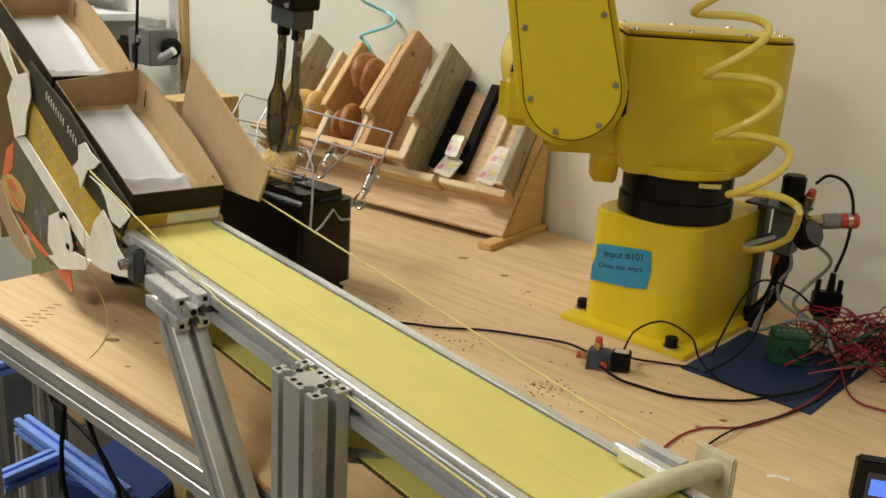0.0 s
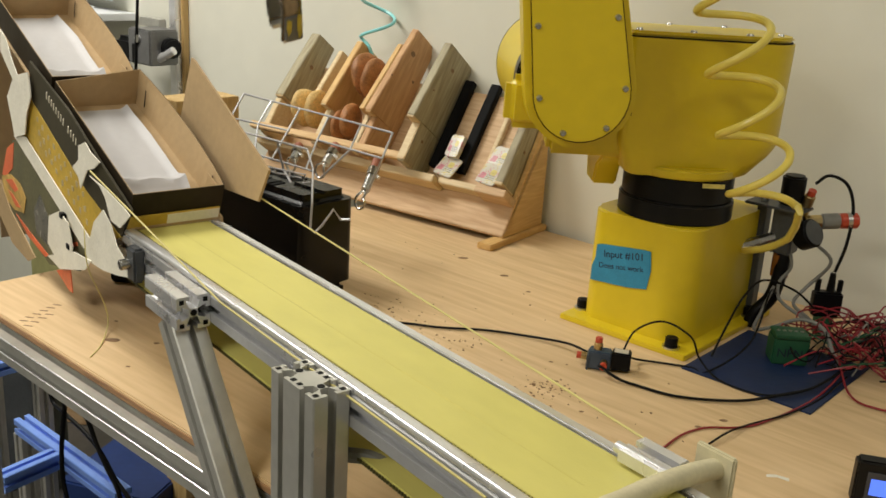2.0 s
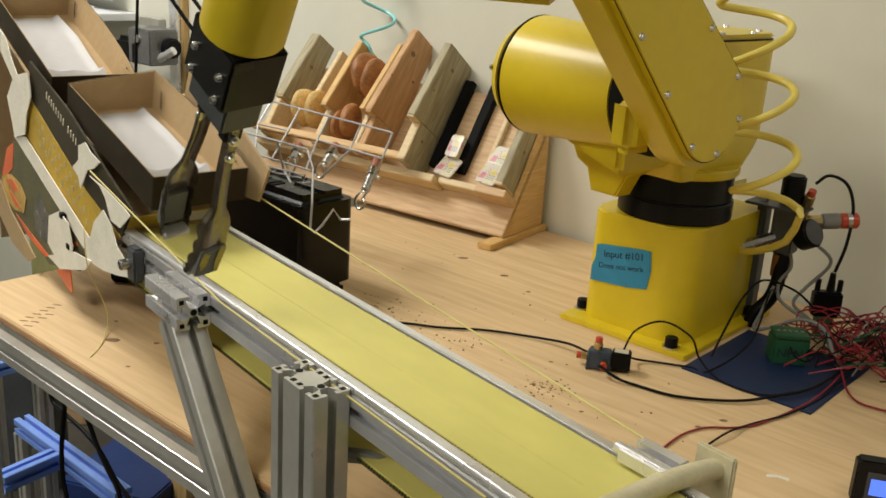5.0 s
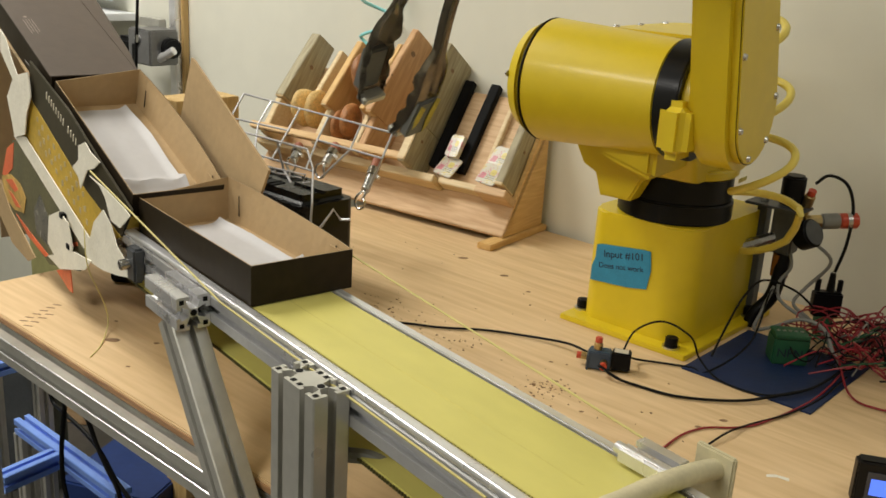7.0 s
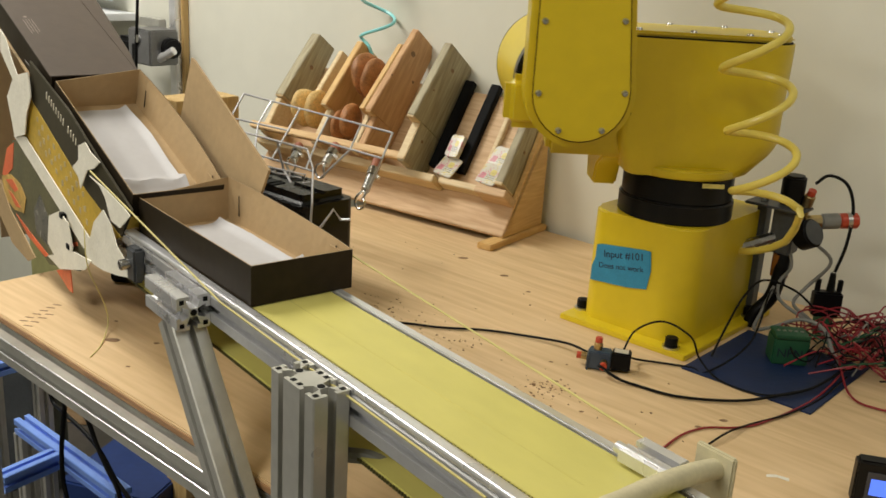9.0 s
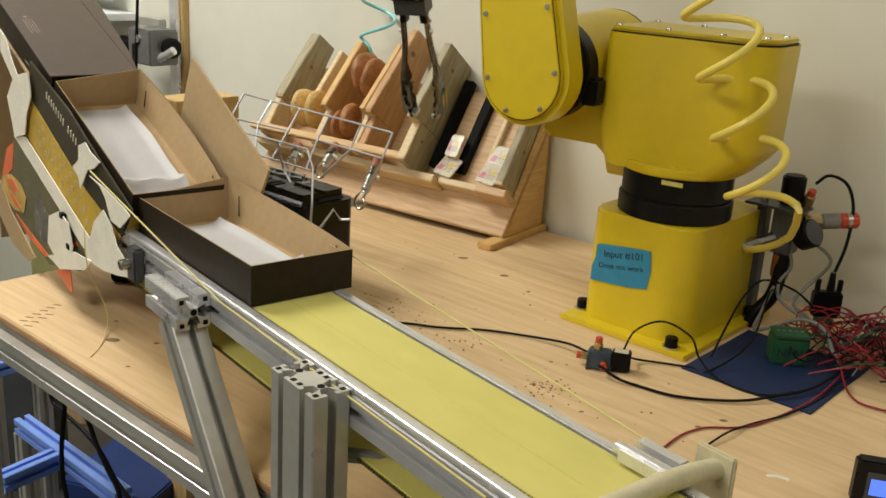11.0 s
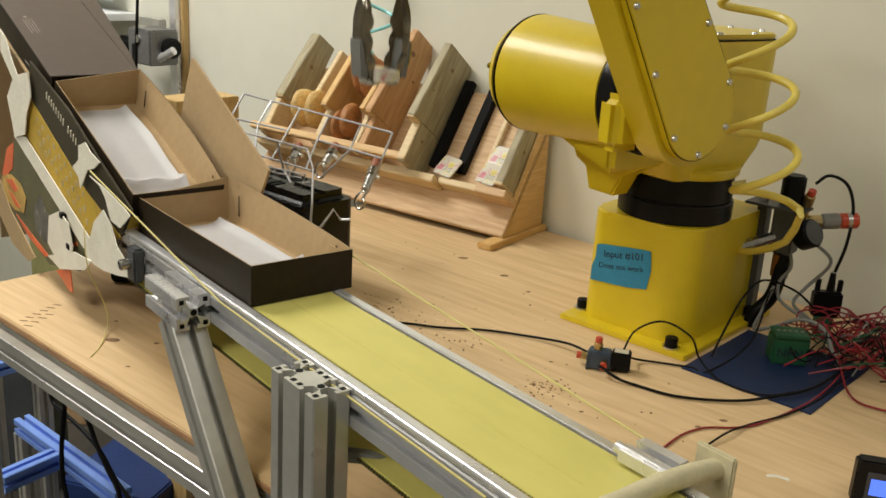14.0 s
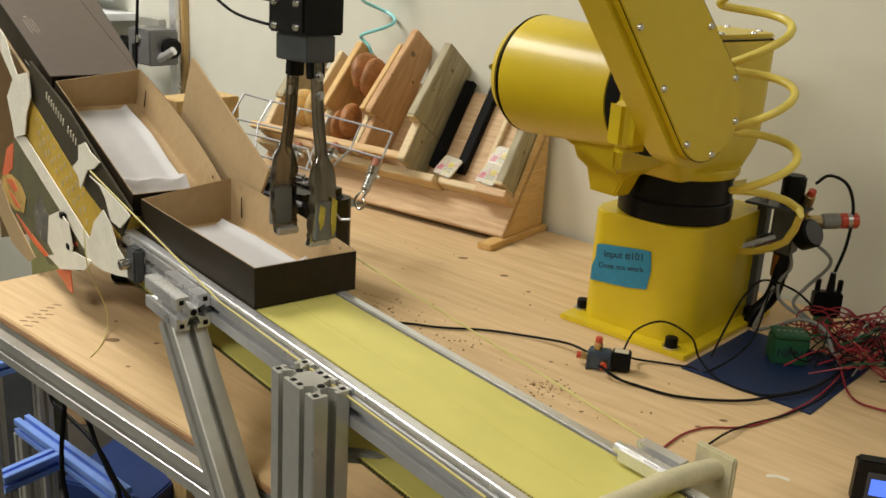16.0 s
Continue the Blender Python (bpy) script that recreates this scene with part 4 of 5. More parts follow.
    flap = plate_sz([(-0.165, 0.352), (-0.150, 0.348), (0.095, 0.252), (0.072, 0.208), (-0.03, 0.20), (-0.20, 0.25)], 0.0, 0.003)
    part("flap", flap, M_KRAFT, t, "open brown card flap", pose(-0.012, 0.124, 0, -4, 0, -3))
    part("gate", box(0.001, 0.004, -0.004, 0.114, -0.016, 0.012, 0.0005), M_GOLD, t, "golden card gate", pose(-0.008, 0, 0.178, 0, 19.4, 0))
    part("gate_tape", box(0.004, 0.0046, 0.045, 0.113, -0.013, 0.011, 0), M_TAPE, t, "masking tape strip", pose(-0.008, 0, 0.178, 0, 19.4, 0))
    tapes = (((-0.464, 0.361), (-0.437, 0.349), (-0.410, 0.318), (-0.391, 0.304), (-0.339, 0.315), (-0.332, 0.298), (-0.331, 0.281), (-0.360, 0.250), (-0.373, 0.220), (-0.429, 0.205), (-0.439, 0.232), (-0.455, 0.262), (-0.417, 0.294), (-0.452, 0.316), (-0.472, 0.330)),
             ((-0.134, 0.251), (-0.108, 0.260), (-0.089, 0.251), (-0.058, 0.245), (-0.079, 0.233), (-0.105, 0.225), (-0.135, 0.194), (-0.141, 0.209), (-0.162, 0.217), (-0.137, 0.232)),
             ((-0.095, 0.220), (-0.044, 0.217), (0.025, 0.206), (0.038, 0.202), (0.004, 0.179), (-0.026, 0.180), (-0.042, 0.204), (-0.059, 0.215)),
             ((-0.084, 0.164), (-0.049, 0.188), (-0.024, 0.175), (-0.007, 0.153), (0.020, 0.142), (0.026, 0.124), (-0.012, 0.115), (-0.059, 0.107), (-0.114, 0.103), (-0.124, 0.117), (-0.099, 0.142)),
             ((-0.269, 0.124), (-0.221, 0.143), (-0.185, 0.135), (-0.172, 0.105), (-0.185, 0.082), (-0.255, 0.070), (-0.283, 0.080)),
             ((-0.284, 0.061), (-0.165, 0.101), (-0.098, 0.108), (-0.123, 0.088), (-0.229, 0.057)))
    for k, o in enumerate(tapes):
        part("tape_strip", plate_sz(o, -0.0145 - 0.001 * k, 0.0014), M_TAPE, t, "wrinkled masking tape")
    for s, z in ((-0.218, 0.135), (-0.196, 0.097)):
        part("clip", box(s, s + 0.012, -0.020, -0.013, z, z + 0.008, 0.001), M_BLK, t, "small black clip")
    # the brand on the band stands as plain bars
    for k in range(15):
        if k in (8, 13):
            continue
        u = k / 14
        s, z = -0.277 + 0.1314 * u, 0.291 + -0.0490 * u
        part("print_bar", box(-0.0016, 0.0020, -0.0088, -0.0079, -0.0048, 0.0048, 0), M_CREAM, t, "cream printed bar", pose(s, 0, z, 0, 16, 0))


make_chute()

BOX_L, BOX_W, BOX_H = 0.286, 0.117, 0.042


def make_box(label, closed=False, crease=0.0):
    """A long dark-brown tray: local x runs back from the front wall, y across, z up."""
    t = thing("pastry_box", label, "cardboard box", group="boxes on the chute")
    L, W, H, e = BOX_L, BOX_W, BOX_H, 0.0016

    def tray(a, w, h0, h1):
        """An open tray in one shell, w thick, a inside the outline; the far long wall bows outwards."""
        bm, n = bmesh.new(), 10
        def ring(i, z, top):
            out = [(-L + i, i)] + [(-i, i)]
            pts = [(x, y, z) for x, y in out]
            for k in range(n + 1):
                u = k / n
                bow = (0 if closed else 0.011 * math.sin(math.pi * u) ** 0.8 if 0 < u < 1 else 0) * top
                pts.append((-i - (L - 2 * i) * u, W - i + bow, z + (0 if closed else 0.014 * u * u * top)))
            return [bm.verts.new(p) for p in pts]
        r = [ring(a, h0, 0), ring(a, h1, 1), ring(a + w, h1, 1), ring(a + w, h0 + w, 0)]
        for p, q in zip(r, r[1:]):
            for i in range(len(p)):
                bm.faces.new((p[i], p[(i + 1) % len(p)], q[(i + 1) % len(p)], q[i]))
        bm.faces.new(r[0])
        bm.faces.new(r[3])
        return bm
    part("tray", tray(0, 0.0008, 0.0, H), M_BROWN, t, "dark brown card outside", smooth=False)
    part("lining", tray(0.0010, 0.0007, 0.0010, H + 0.0003), M_KRAFT, t, "plain kraft inside", smooth=False)
    for x in (-0.03, -L + 0.03):
        part("corner_slit", box(x, x + 0.0012, W - 0.0022, W - 0.0012, 0.012, H - 0.004, 0), M_BROWN, t, "dark slit in the card")
    part("corner_tab", box(-0.036, -0.006, W - 0.006, W - 0.0045, 0.004, H - 0.004, 0.0004), M_KRAFT, t, "folded kraft tab")
    bm = bmesh.new()
    bmesh.ops.create_grid(bm, x_segments=44, y_segments=20, size=0.5)
    for v in bm.verts:
        u, w = v.co.x, v.co.y
        x = -L * 0.490 + u * L * 0.89
        y = W * 0.42 + w * W * 0.80 + 0.006 * noise.noise(Vector((u * 3, crease, 1)))
        z = 0.0045 + 0.0016 * noise.noise(Vector((u * 2.5, w * 2.5, crease + 4))) + 0.0007 * noise.noise(Vector((u * 9 + w * 6, w * 4, crease)))
        z += 0.011 * max(0, 1 - abs(u - 0.27 - 0.05 * w) / 0.07) + 0.004 * max(0, 1 - abs(u + 0.12 + 0.1 * w) / 0.03) * max(0, noise.noise(Vector((w * 3, crease, 2)))) + 0.006 * max(0, abs(w) - 0.42) / 0.08
        v.co = Vector((x, y, max(z, 0.0036)))
    part("paper", sheet(bm, 0.0004), M_PAPER, t, "crumpled white greaseproof paper")
    if closed:
        part("lid", box(-L - 0.003, 0.003, -0.003, W + 0.003, H + 0.0008, H + 0.003, 0.0006), M_BROWN_LID, t, "closed dark brown lid")
        wing = prism([(-L - 0.003, W + 0.0035), (0.0, W + 0.0035), (-0.06, W + 0.014), (-L - 0.003, W + 0.032)], H + 0.0008, H + 0.0028)
        part("lid_flap", wing, M_BROWN_LID, t, "dark brown lid flap standing out at the fold")
        for k in range(4):
            part("print_bar", box(-0.175, -0.128 - 0.006 * (k % 2), 0.012 + 0.0040 * k, 0.0130 + 0.0040 * k, H + 0.003, H + 0.0033, 0), M_FAINT, t, "faint pale line of print")
        part("print_mark", cyl(0.0028, H + 0.003, H + 0.0033, 14, m=pose(-0.184, 0.018, 0)), M_FAINT, t, "faint round print mark")
    return t


box_a = make_box("open dark brown card box lined with white paper", crease=1.0)
box_b = make_box("open dark brown card box lined with white paper", crease=5.0)
box_c = make_box("closed dark brown card box waiting in the chute", True, 9.0)
tagged(box_b, "open dark brown card box with crumpled white paper")


def make_strings():
    pts = [(-0.091, -0.016, 0.227), (0.258, -0.010, 0.169), (0.667, -0.010, 0.163)]
    solid("yellow_string", tube(pts, 0.0011, 8, 2, smooth=False), M_STRING, "taut yellow guard string along the belt", "string", CONV)
    pts = [(0.037, 0.146, 0.208), (0.697, 0.120, BELT + 0.0125)]
    solid("yellow_string", tube(pts, 0.0010, 8, 2, smooth=False), M_STRING, "taut yellow guard string along the belt", "string", CONV)
    loose = [(-0.1002, -0.0246, 0.155), (-0.0887, -0.0265, 0.105), (-0.1204, 0.0022, 0.04), (-0.1201, 0.0063, 0.01), (-0.0725, -0.0205, 0.001), (-0.0426, -0.0445, 0.001)]
    solid("loose_string", tube(loose, 0.0008, 8, 6), M_STRING, "loose end of yellow string hanging to the bench", "string", CONV)


make_strings()


# ---- things on the bench ----
def make_valve():
    t = thing("air_valve", "small blue-grey air valve with brass fittings on the bench", "valve", pose(0.036, -0.210, 0, 0, 0, 28) @ Matrix.Scale(0.82, 4))
    part("body", box(-0.022, 0.014, -0.013, 0.013, 0.002, 0.032, 0.002), M_BLUE_METAL, t, "blue-grey metal block")
    part("solenoid", box(0.0145, 0.045, -0.011, 0.013, 0.004, 0.034, 0.002), M_BLK, t, "black solenoid coil")
    part("solenoid_label", box(0.018, 0.040, -0.007, 0.009, 0.034, 0.0344, 0), M_CREAM, t, "pale label")
    part("end_plate", box(-0.024, -0.020, -0.015, 0.015, 0.0, 0.026, 0.001), M_BLUE_METAL, t, "blue-grey end plate")
    f = part("top_fitting", cyl(0.007, 0.032, 0.044, 12, b=0.001, m=pose(-0.008, 0, 0)), M_BRASS, t, "brass elbow fitting")
    part("ring", cyl(0.006, 0.044, 0.053, 14, b=0.001, m=pose(-0.008, 0, 0)), M_RED_PLASTIC, f, "red release ring")
    for x, y, rz in ((-0.022, 0.004, -90), (0.004, -0.013, 0)):
        m = pose(x, y, 0.016, 90, 0, rz)
        f = part("side_fitting", cyl(0.006, 0, 0.012, 12, m=m), M_BRASS, t, "brass fitting")
        part("ring", cyl(0.0058, 0.012, 0.019, 14, m=m), M_RED_PLASTIC, f, "red release ring")


make_valve()


def cable(label, pts, r, material, name="cable", n=8):
    return solid(name, tube(pts, r, 8, n), material, label, "cable")


cable("black air hose lying on the plywood bench", [(-0.30, -0.36, 0.004), (-0.238, -0.305, 0.003), (-0.191, -0.275, 0.003), (-0.143, -0.233, 0.003), (-0.086, -0.204, 0.004), (-0.03, -0.196, 0.010), (0.012, -0.207, 0.014)], 0.0018, M_RUB, "air_hose")
cable("black air hose curving over the bench to the robot", [(0.047, -0.236, 0.016), (0.075, -0.232, 0.006), (0.10, -0.225, 0.003), (0.151, -0.213, 0.003), (0.206, -0.171, 0.004), (0.236, -0.126, 0.0065), (0.262, -0.066, 0.009), (0.27, 0.03, 0.012)], 0.0019, M_RUB, "air_hose")
cable("thin black wire looping from the valve", [(0.055, -0.195, 0.022), (0.06, -0.175, 0.052), (0.085, -0.150, 0.066), (0.118, -0.132, 0.05), (0.128, -0.118, 0.018), (0.165, -0.128, 0.003), (0.222, -0.125, 0.003), (0.25, -0.08, 0.004)], 0.0014, M_RUB, "wire")
cable("thin black wire lying by the robot foot", [(0.060, -0.19, 0.02), (0.058, -0.16, 0.006), (0.08, -0.14, 0.003), (0.118, -0.120, 0.003), (0.14, -0.116, 0.003), (0.16, -0.04, 0.03), (0.14, 0.05, 0.075), (0.13, 0.10, 0.06)], 0.0015, M_RUB, "wire")
cable("red lead lying on the bench", [(0.210, -0.385, 0.002), (0.206, -0.350, 0.002), (0.2037, -0.333, 0.002), (0.2036, -0.2941, 0.002), (0.2142, -0.2598, 0.002), (0.2370, -0.2341, 0.002), (0.2544, -0.1956, 0.002), (0.272, -0.085, 0.003), (0.269, 0.03, 0.01)], 0.0013, M_WIRE_RED, "wire")
cable("black lead lying on the bench", [(0.236, -0.300, 0.003), (0.240, -0.26, 0.006), (0.246, -0.217, 0.003), (0.268, -0.146, 0.003), (0.277, -0.079, 0.003), (0.28, 0.0, 0.01)], 0.0013, M_RUB, "wire")
solid("blue_mat", box(0.108, 0.285, -0.128, 0.075, 0.0, 0.0025, 0.0008), M_BLUE_MAT, "dark blue mat lying beside the robot foot", "mat")


def make_terminal():
    t = thing("terminal_block", "green wiring terminal block on the blue mat", "terminal block", pose(0.186, -0.022, 0.0025, 0, 0, 38))
    part("body", box(0, 0.048, 0, 0.034, 0, 0.038, 0.002), M_GREEN, t, "green plastic body")
    part("rim", box(0.001, 0.047, -0.002, 0.036, 0.0385, 0.043, 0.001), M_GREEN, t, "green plastic rim")
    lettering("writing", "NPN", 0.017, M_INK, t, pose(0.005, -0.0006, 0.012, 90, 0, 0), "handwritten black letters")
    for k in range(5):
        part("terminal_screw", cyl(0.0024, 0, 0.001, 10), M_STEEL, t, "", pose(0.008 + 0.008 * k, 0.018, 0.043))


make_terminal()


def make_tape_label():
    t = thing("tape_label", "strip of blue painter's tape with handwriting, stuck on the robot base", "label", pose(-0.0745, -0.0830, 0.065, 90, -5, 0))
    o = [(0.0, 0.001), (0.060, 0.000), (0.093, 0.003), (0.099, 0.030), (0.098, 0.058), (0.088, 0.059), (0.020, 0.057), (0.010, 0.055), (0.008, 0.036), (0.002, 0.022)]
    part("tape", prism(o, 0, 0.0006), M_BLUETAPE, t, "torn blue tape")
    lettering("writing", "Input #101", 0.0150, M_INK, t, pose(0.022, 0.0385, 0.0007, 0, 0, 4), "handwritten words")
    lettering("writing", "Does not work", 0.0118, M_INK, t, pose(0.014, 0.0215, 0.0007, 0, 0, 4), "handwritten words")


make_tape_label()


def make_air_unit():
    """Filter, regulator and gauge on a bracket behind the robot base."""
    t = thing("air_regulator", "compressed-air regulator with gauge and fittings behind the robot", "air regulator", pose(0.118, 0.128, 0))
    part("bracket", box(-0.055, 0.03, -0.035, 0.012, 0.184, 0.188, 0.001), M_MACHINE, t, "dark steel bracket")
    part("bracket_post", box(-0.045, -0.03, -0.01, 0.01, 0.0, 0.184, 0.001), M_MACHINE, t, "dark steel bracket post")
    part("bracket_bolt", cyl(0.006, 0.188, 0.194, 8, m=pose(-0.035, -0.012, 0)), M_STEEL, t, "steel bolt")
    part("knob", cyl(0.017, 0.188, 0.232, 24, b=0.003, m=pose(0.0, 0.0, 0)), M_BLK, t, "black regulator knob")
    part("valve_body", box(-0.018, 0.016, -0.016, 0.016, 0.115, 0.184, 0.003), M_MACHINE, t, "dark metal regulator body")
    part("bowl", cyl(0.013, 0.075, 0.115, 20, b=0.003), M_AMBER, t, "amber filter bowl")
    part("drain", cyl(0.008, 0.045, 0.075, 16, b=0.002), M_ALU, t, "aluminium drain")
    part("arm", tube([(0.002, 0.0, 0.14), (0.004, -0.004, 0.10), (0.000, -0.012, 0.05), (-0.016, -0.026, 0.02), (-0.020, -0.03, 0.0)], 0.0105, 12), M_BLK, t, "black hose leg")
    g = part("gauge", cyl(0.021, 0.0, 0.026, 28, b=0.003, m=pose(0.024, -0.008, 0.146, 60, 0, 75)), M_BLK, t, "black pressure gauge")
    part("dial", cyl(0.018, 0.0262, 0.0268, 28, m=pose(0.024, -0.008, 0.146, 60, 0, 75)), M_MACHINE, g, "dark gauge face")
    e = part("elbow_fitting", cyl(0.008, 0, 0.034, 14, b=0.002, m=pose(0.016, 0.008, 0.176, 12, 18, 0)), M_BRASS, t, "brass fitting")
    part("ring", cyl(0.006, 0.034, 0.042, 12, m=pose(0.016, 0.008, 0.176, 12, 18, 0)), M_RED_PLASTIC, e, "red release ring")
    h = pose(0.022, 0.004, 0.166, 0, 84, 38)
    c = part("coupling", cyl(0.010, 0, 0.024, 8, b=0.001, m=h), M_BRASS, t, "brass coupling")
    part("collar", cyl(0.0115, 0.024, 0.050, 18, b=0.002, m=h), M_WIRE_GREY, c, "grey quick coupling")
    part("hose_end", cyl(0.0115, 0.050, 0.076, 16, b=0.002, m=h), M_RED_PLASTIC, c, "red rubber hose end")
    part("hose_clip", cyl(0.0125, 0.060, 0.066, 12, m=h), M_STEEL, c, "steel hose clip")
    n = part("hose_nut", rod((-0.052, -0.055, 0.118), (-0.012, -0.012, 0.138), 0.0085, 8), M_STEEL, t, "steel hose nut")
    part("hose_tail", rod((-0.060, -0.063, 0.114), (-0.05, -0.053, 0.119), 0.006, 12), M_BRASS, n, "brass hose tail")


make_air_unit()


def make_plug():
    t = thing("plug_connector", "black multi-pin plug connector standing among the wires", "connector", pose(0.186, 0.150, 0.030, 0, 0, 40))
    part("shell", prism(rounded(-0.021, 0.021, -0.009, 0.009, 0.003), 0, 0.038, 0.003), M_BLK, t, "black plastic shell")
    for x in (-0.016, 0.016):
        part("thumb_screw", cyl(0.004, 0.038, 0.056, 10, b=0.001, m=pose(x, 0, 0)), M_BLK, t, "black thumb screw")
    part("strain_relief", cyl(0.0065, 0.038, 0.066, 12, r2=0.004, m=pose(0.003, 0, 0)), M_BLK, t, "black cable sleeve")
    part("foot", box(-0.012, 0.012, -0.008, 0.008, -0.028, 0.0, 0.001), M_GREEN, t, "green circuit board edge")


make_plug()
cable("black air hose arching over the regulator", [(0.143, 0.143, 0.222), (0.158, 0.150, 0.236), (0.18, 0.165, 0.225), (0.193, 0.17, 0.19), (0.196, 0.16, 0.14), (0.190, 0.152, 0.098)], 0.0024, M_RUB, "air_hose")
cable("grey cable hanging behind the robot", [(0.135, 0.122, 0.15), (0.165, 0.135, 0.135), (0.185, 0.142, 0.112), (0.160, 0.13, 0.07), (0.15, 0.12, 0.045), (0.185, 0.10, 0.035), (0.215, 0.09, 0.02), (0.235, 0.06, 0.012)], 0.0026, M_WIRE_GREY, "cable")
cable("grey cable hanging behind the robot", [(0.128, 0.118, 0.135), (0.138, 0.118, 0.10), (0.128, 0.11, 0.075), (0.135, 0.105, 0.05), (0.175, 0.10, 0.035), (0.21, 0.11, 0.02), (0.24, 0.09, 0.012)], 0.0026, M_WIRE_GREY, "cable")
cable("grey cable looping beside the robot foot", [(0.125, 0.10, 0.07), (0.118, 0.085, 0.03), (0.122, 0.06, 0.012), (0.15, 0.055, 0.025), (0.185, 0.06, 0.046), (0.22, 0.055, 0.045), (0.245, 0.04, 0.02), (0.26, 0.03, 0.012)], 0.0026, M_WIRE_GREY, "cable")
cable("thin black wire arching from the robot base", [(0.122, -0.07, 0.006), (0.118, -0.03, 0.035), (0.116, 0.02, 0.07), (0.125, 0.06, 0.088), (0.16, 0.09, 0.075), (0.185, 0.11, 0.05)], 0.0016, M_RUB, "wire")


def make_tangle():
    """Heaped thin leads: separate loops, too many to count."""
    rnd = random.Random(5)
    for material, label, count in ((M_WIRE_RED, "tangled heap of thin red leads", 38), (M_RUB, "tangle of thin black leads", 14), (M_GREEN, "tangle of thin green leads", 4), (M_WIRE_GREY, "tangle of thin grey leads", 3)):
        bm = bmesh.new()
        for k in range(count):
            c = Vector((0.262 + rnd.uniform(-0.045, 0.06), 0.085 + rnd.uniform(-0.06, 0.07), 0.0))
            a0, turn = rnd.uniform(0, 6.28), rnd.choice((-1, 1)) * rnd.uniform(2.2, 5.0)
            pts = []
            for i in range(6):
                u = i / 5
                r = rnd.uniform(0.025, 0.062)
                z = 0.006 + rnd.uniform(0.15, 1) * 0.055 * math.sin(math.pi * u) + rnd.uniform(0, 0.012)
                y = min(c.y + r * math.sin(a0 + turn * u), 0.235)
                pts.append((max(c.x + r * math.cos(a0 + turn * u), 0.150), y, z))
            tube(pts, 0.0012, 6, 5, bm)
        tagged(part("wire_tangle", bm, material), label, "wires", kind="stuff")
    for pts in (((0.24, 0.10, 0.05), (0.29, 0.14, 0.06), (0.34, 0.15, 0.03), (0.40, 0.12, 0.004)), ((0.25, 0.05, 0.03), (0.30, 0.03, 0.02), (0.34, 0.04, 0.004), (0.42, 0.08, 0.003)), ((0.26, 0.02, 0.02), (0.30, -0.04, 0.004), (0.34, -0.05, 0.003), (0.40, -0.02, 0.003))):
        cable("thin red lead trailing over the bench", pts, 0.0015, M_WIRE_RED, "wire")


make_tangle()


def make_marks():
    """Flat stains, knots and crumbs on the plywood."""
    rnd = random.Random(3)
    for x, y, r in ((-0.445, -0.637, 0.010), (-0.385, -0.004, 0.008), (-0.28, -0.02, 0.007), (0.205, -0.262, 0.004), (-0.02, -0.245, 0.003), (0.09, -0.335, 0.003), (-0.36, -0.665, 0.003), (-0.50, -0.60, 0.003), (-0.206, -0.051, 0.004), (0.218, -0.224, 0.005), (0.02, -0.29, 0.004), (-0.40, -0.60, 0.004)):
        o = [(r * rnd.uniform(0.92, 1.08) * math.cos(k * 0.349), 0.6 * r * rnd.uniform(0.92, 1.08) * math.sin(k * 0.349)) for k in range(18)]
        tagged(part("wood_knot", prism(o, 0.0, 0.0004), M_KNOT, None, "", pose(x, y, 0, 0, 0, 40)), "dark knot in the plywood sheet", "knot", kind="structure")
    bm = bmesh.new()
    for k in range(230):
        u = rnd.random()
        if u < 0.35:
            x, y = rnd.gauss(0.023, 0.018), rnd.gauss(-0.318, 0.018)
        elif u < 0.7:
            x, y = rnd.uniform(-0.37, -0.12), rnd.gauss(-0.29, 0.03)
        else:
            x, y = rnd.uniform(-0.55, 0.25), rnd.uniform(-0.5, 0.0)
        s = rnd.uniform(0.0005, 0.0017)
        box(x, x + s * 1.6, y, y + s, 0, s * 0.7, 0, bm=bm)
    tagged(part("crumbs", bm, M_KNOT), "dark bread crumbs scattered on the bench", "crumbs", kind="stuff")


make_marks()
stamp = thing("printed_stamp", "faint illegible ink stamp on the plywood bench top", "stamp", kind="structure")
for x, y in ((-0.578, -0.692), (-0.585, -0.681), (-0.59, -0.668), (-0.596, -0.655), (-0.6, -0.643), (-0.605, -0.631), (-0.558, -0.696), (-0.565, -0.683), (-0.572, -0.669), (-0.578, -0.656)):
    part("print_bar", box(-0.006, 0.006, -0.0012, 0.0012, 0, 0.0003, 0), M_KNOT, stamp, "", pose(x, y, 0, 0, 0, 35))
solid("tape_scrap", prism([(0, 0), (0.020, 0.004), (0.038, -0.004), (0.040, 0.006), (0.018, 0.013), (0.001, 0.009)], 0, 0.0006), M_TAPE, "scrap of clear tape stuck on the bench", "tape", pose(0.311, -0.310, 0.0, 0, 0, 30) @ Matrix.Scale(0.6, 4))


def make_display():
    t = thing("control_box", "black control box with a lit blue display on the bench", "control box", pose(0.396, -0.298, 0, 0, 0, 28))
    part("case", box(0, 0.11, 0.003, 0.022, 0, 0.050, 0.003), M_BLK, t, "black plastic case")
    part("bezel", box(0.0, 0.11, 0.0, 0.0028, 0.0, 0.050, 0.001), M_BLK_SATIN, t, "glossy black bezel")
    part("screen", box(0.010, 0.098, -0.0012, 0.0, 0.009, 0.041, 0), M_SCREEN_OFF, t, "grey display window")
    part("lit_field", box(0.014, 0.092, -0.0018, -0.0012, 0.016, 0.034, 0), M_SCREEN, t, "glowing blue display field")


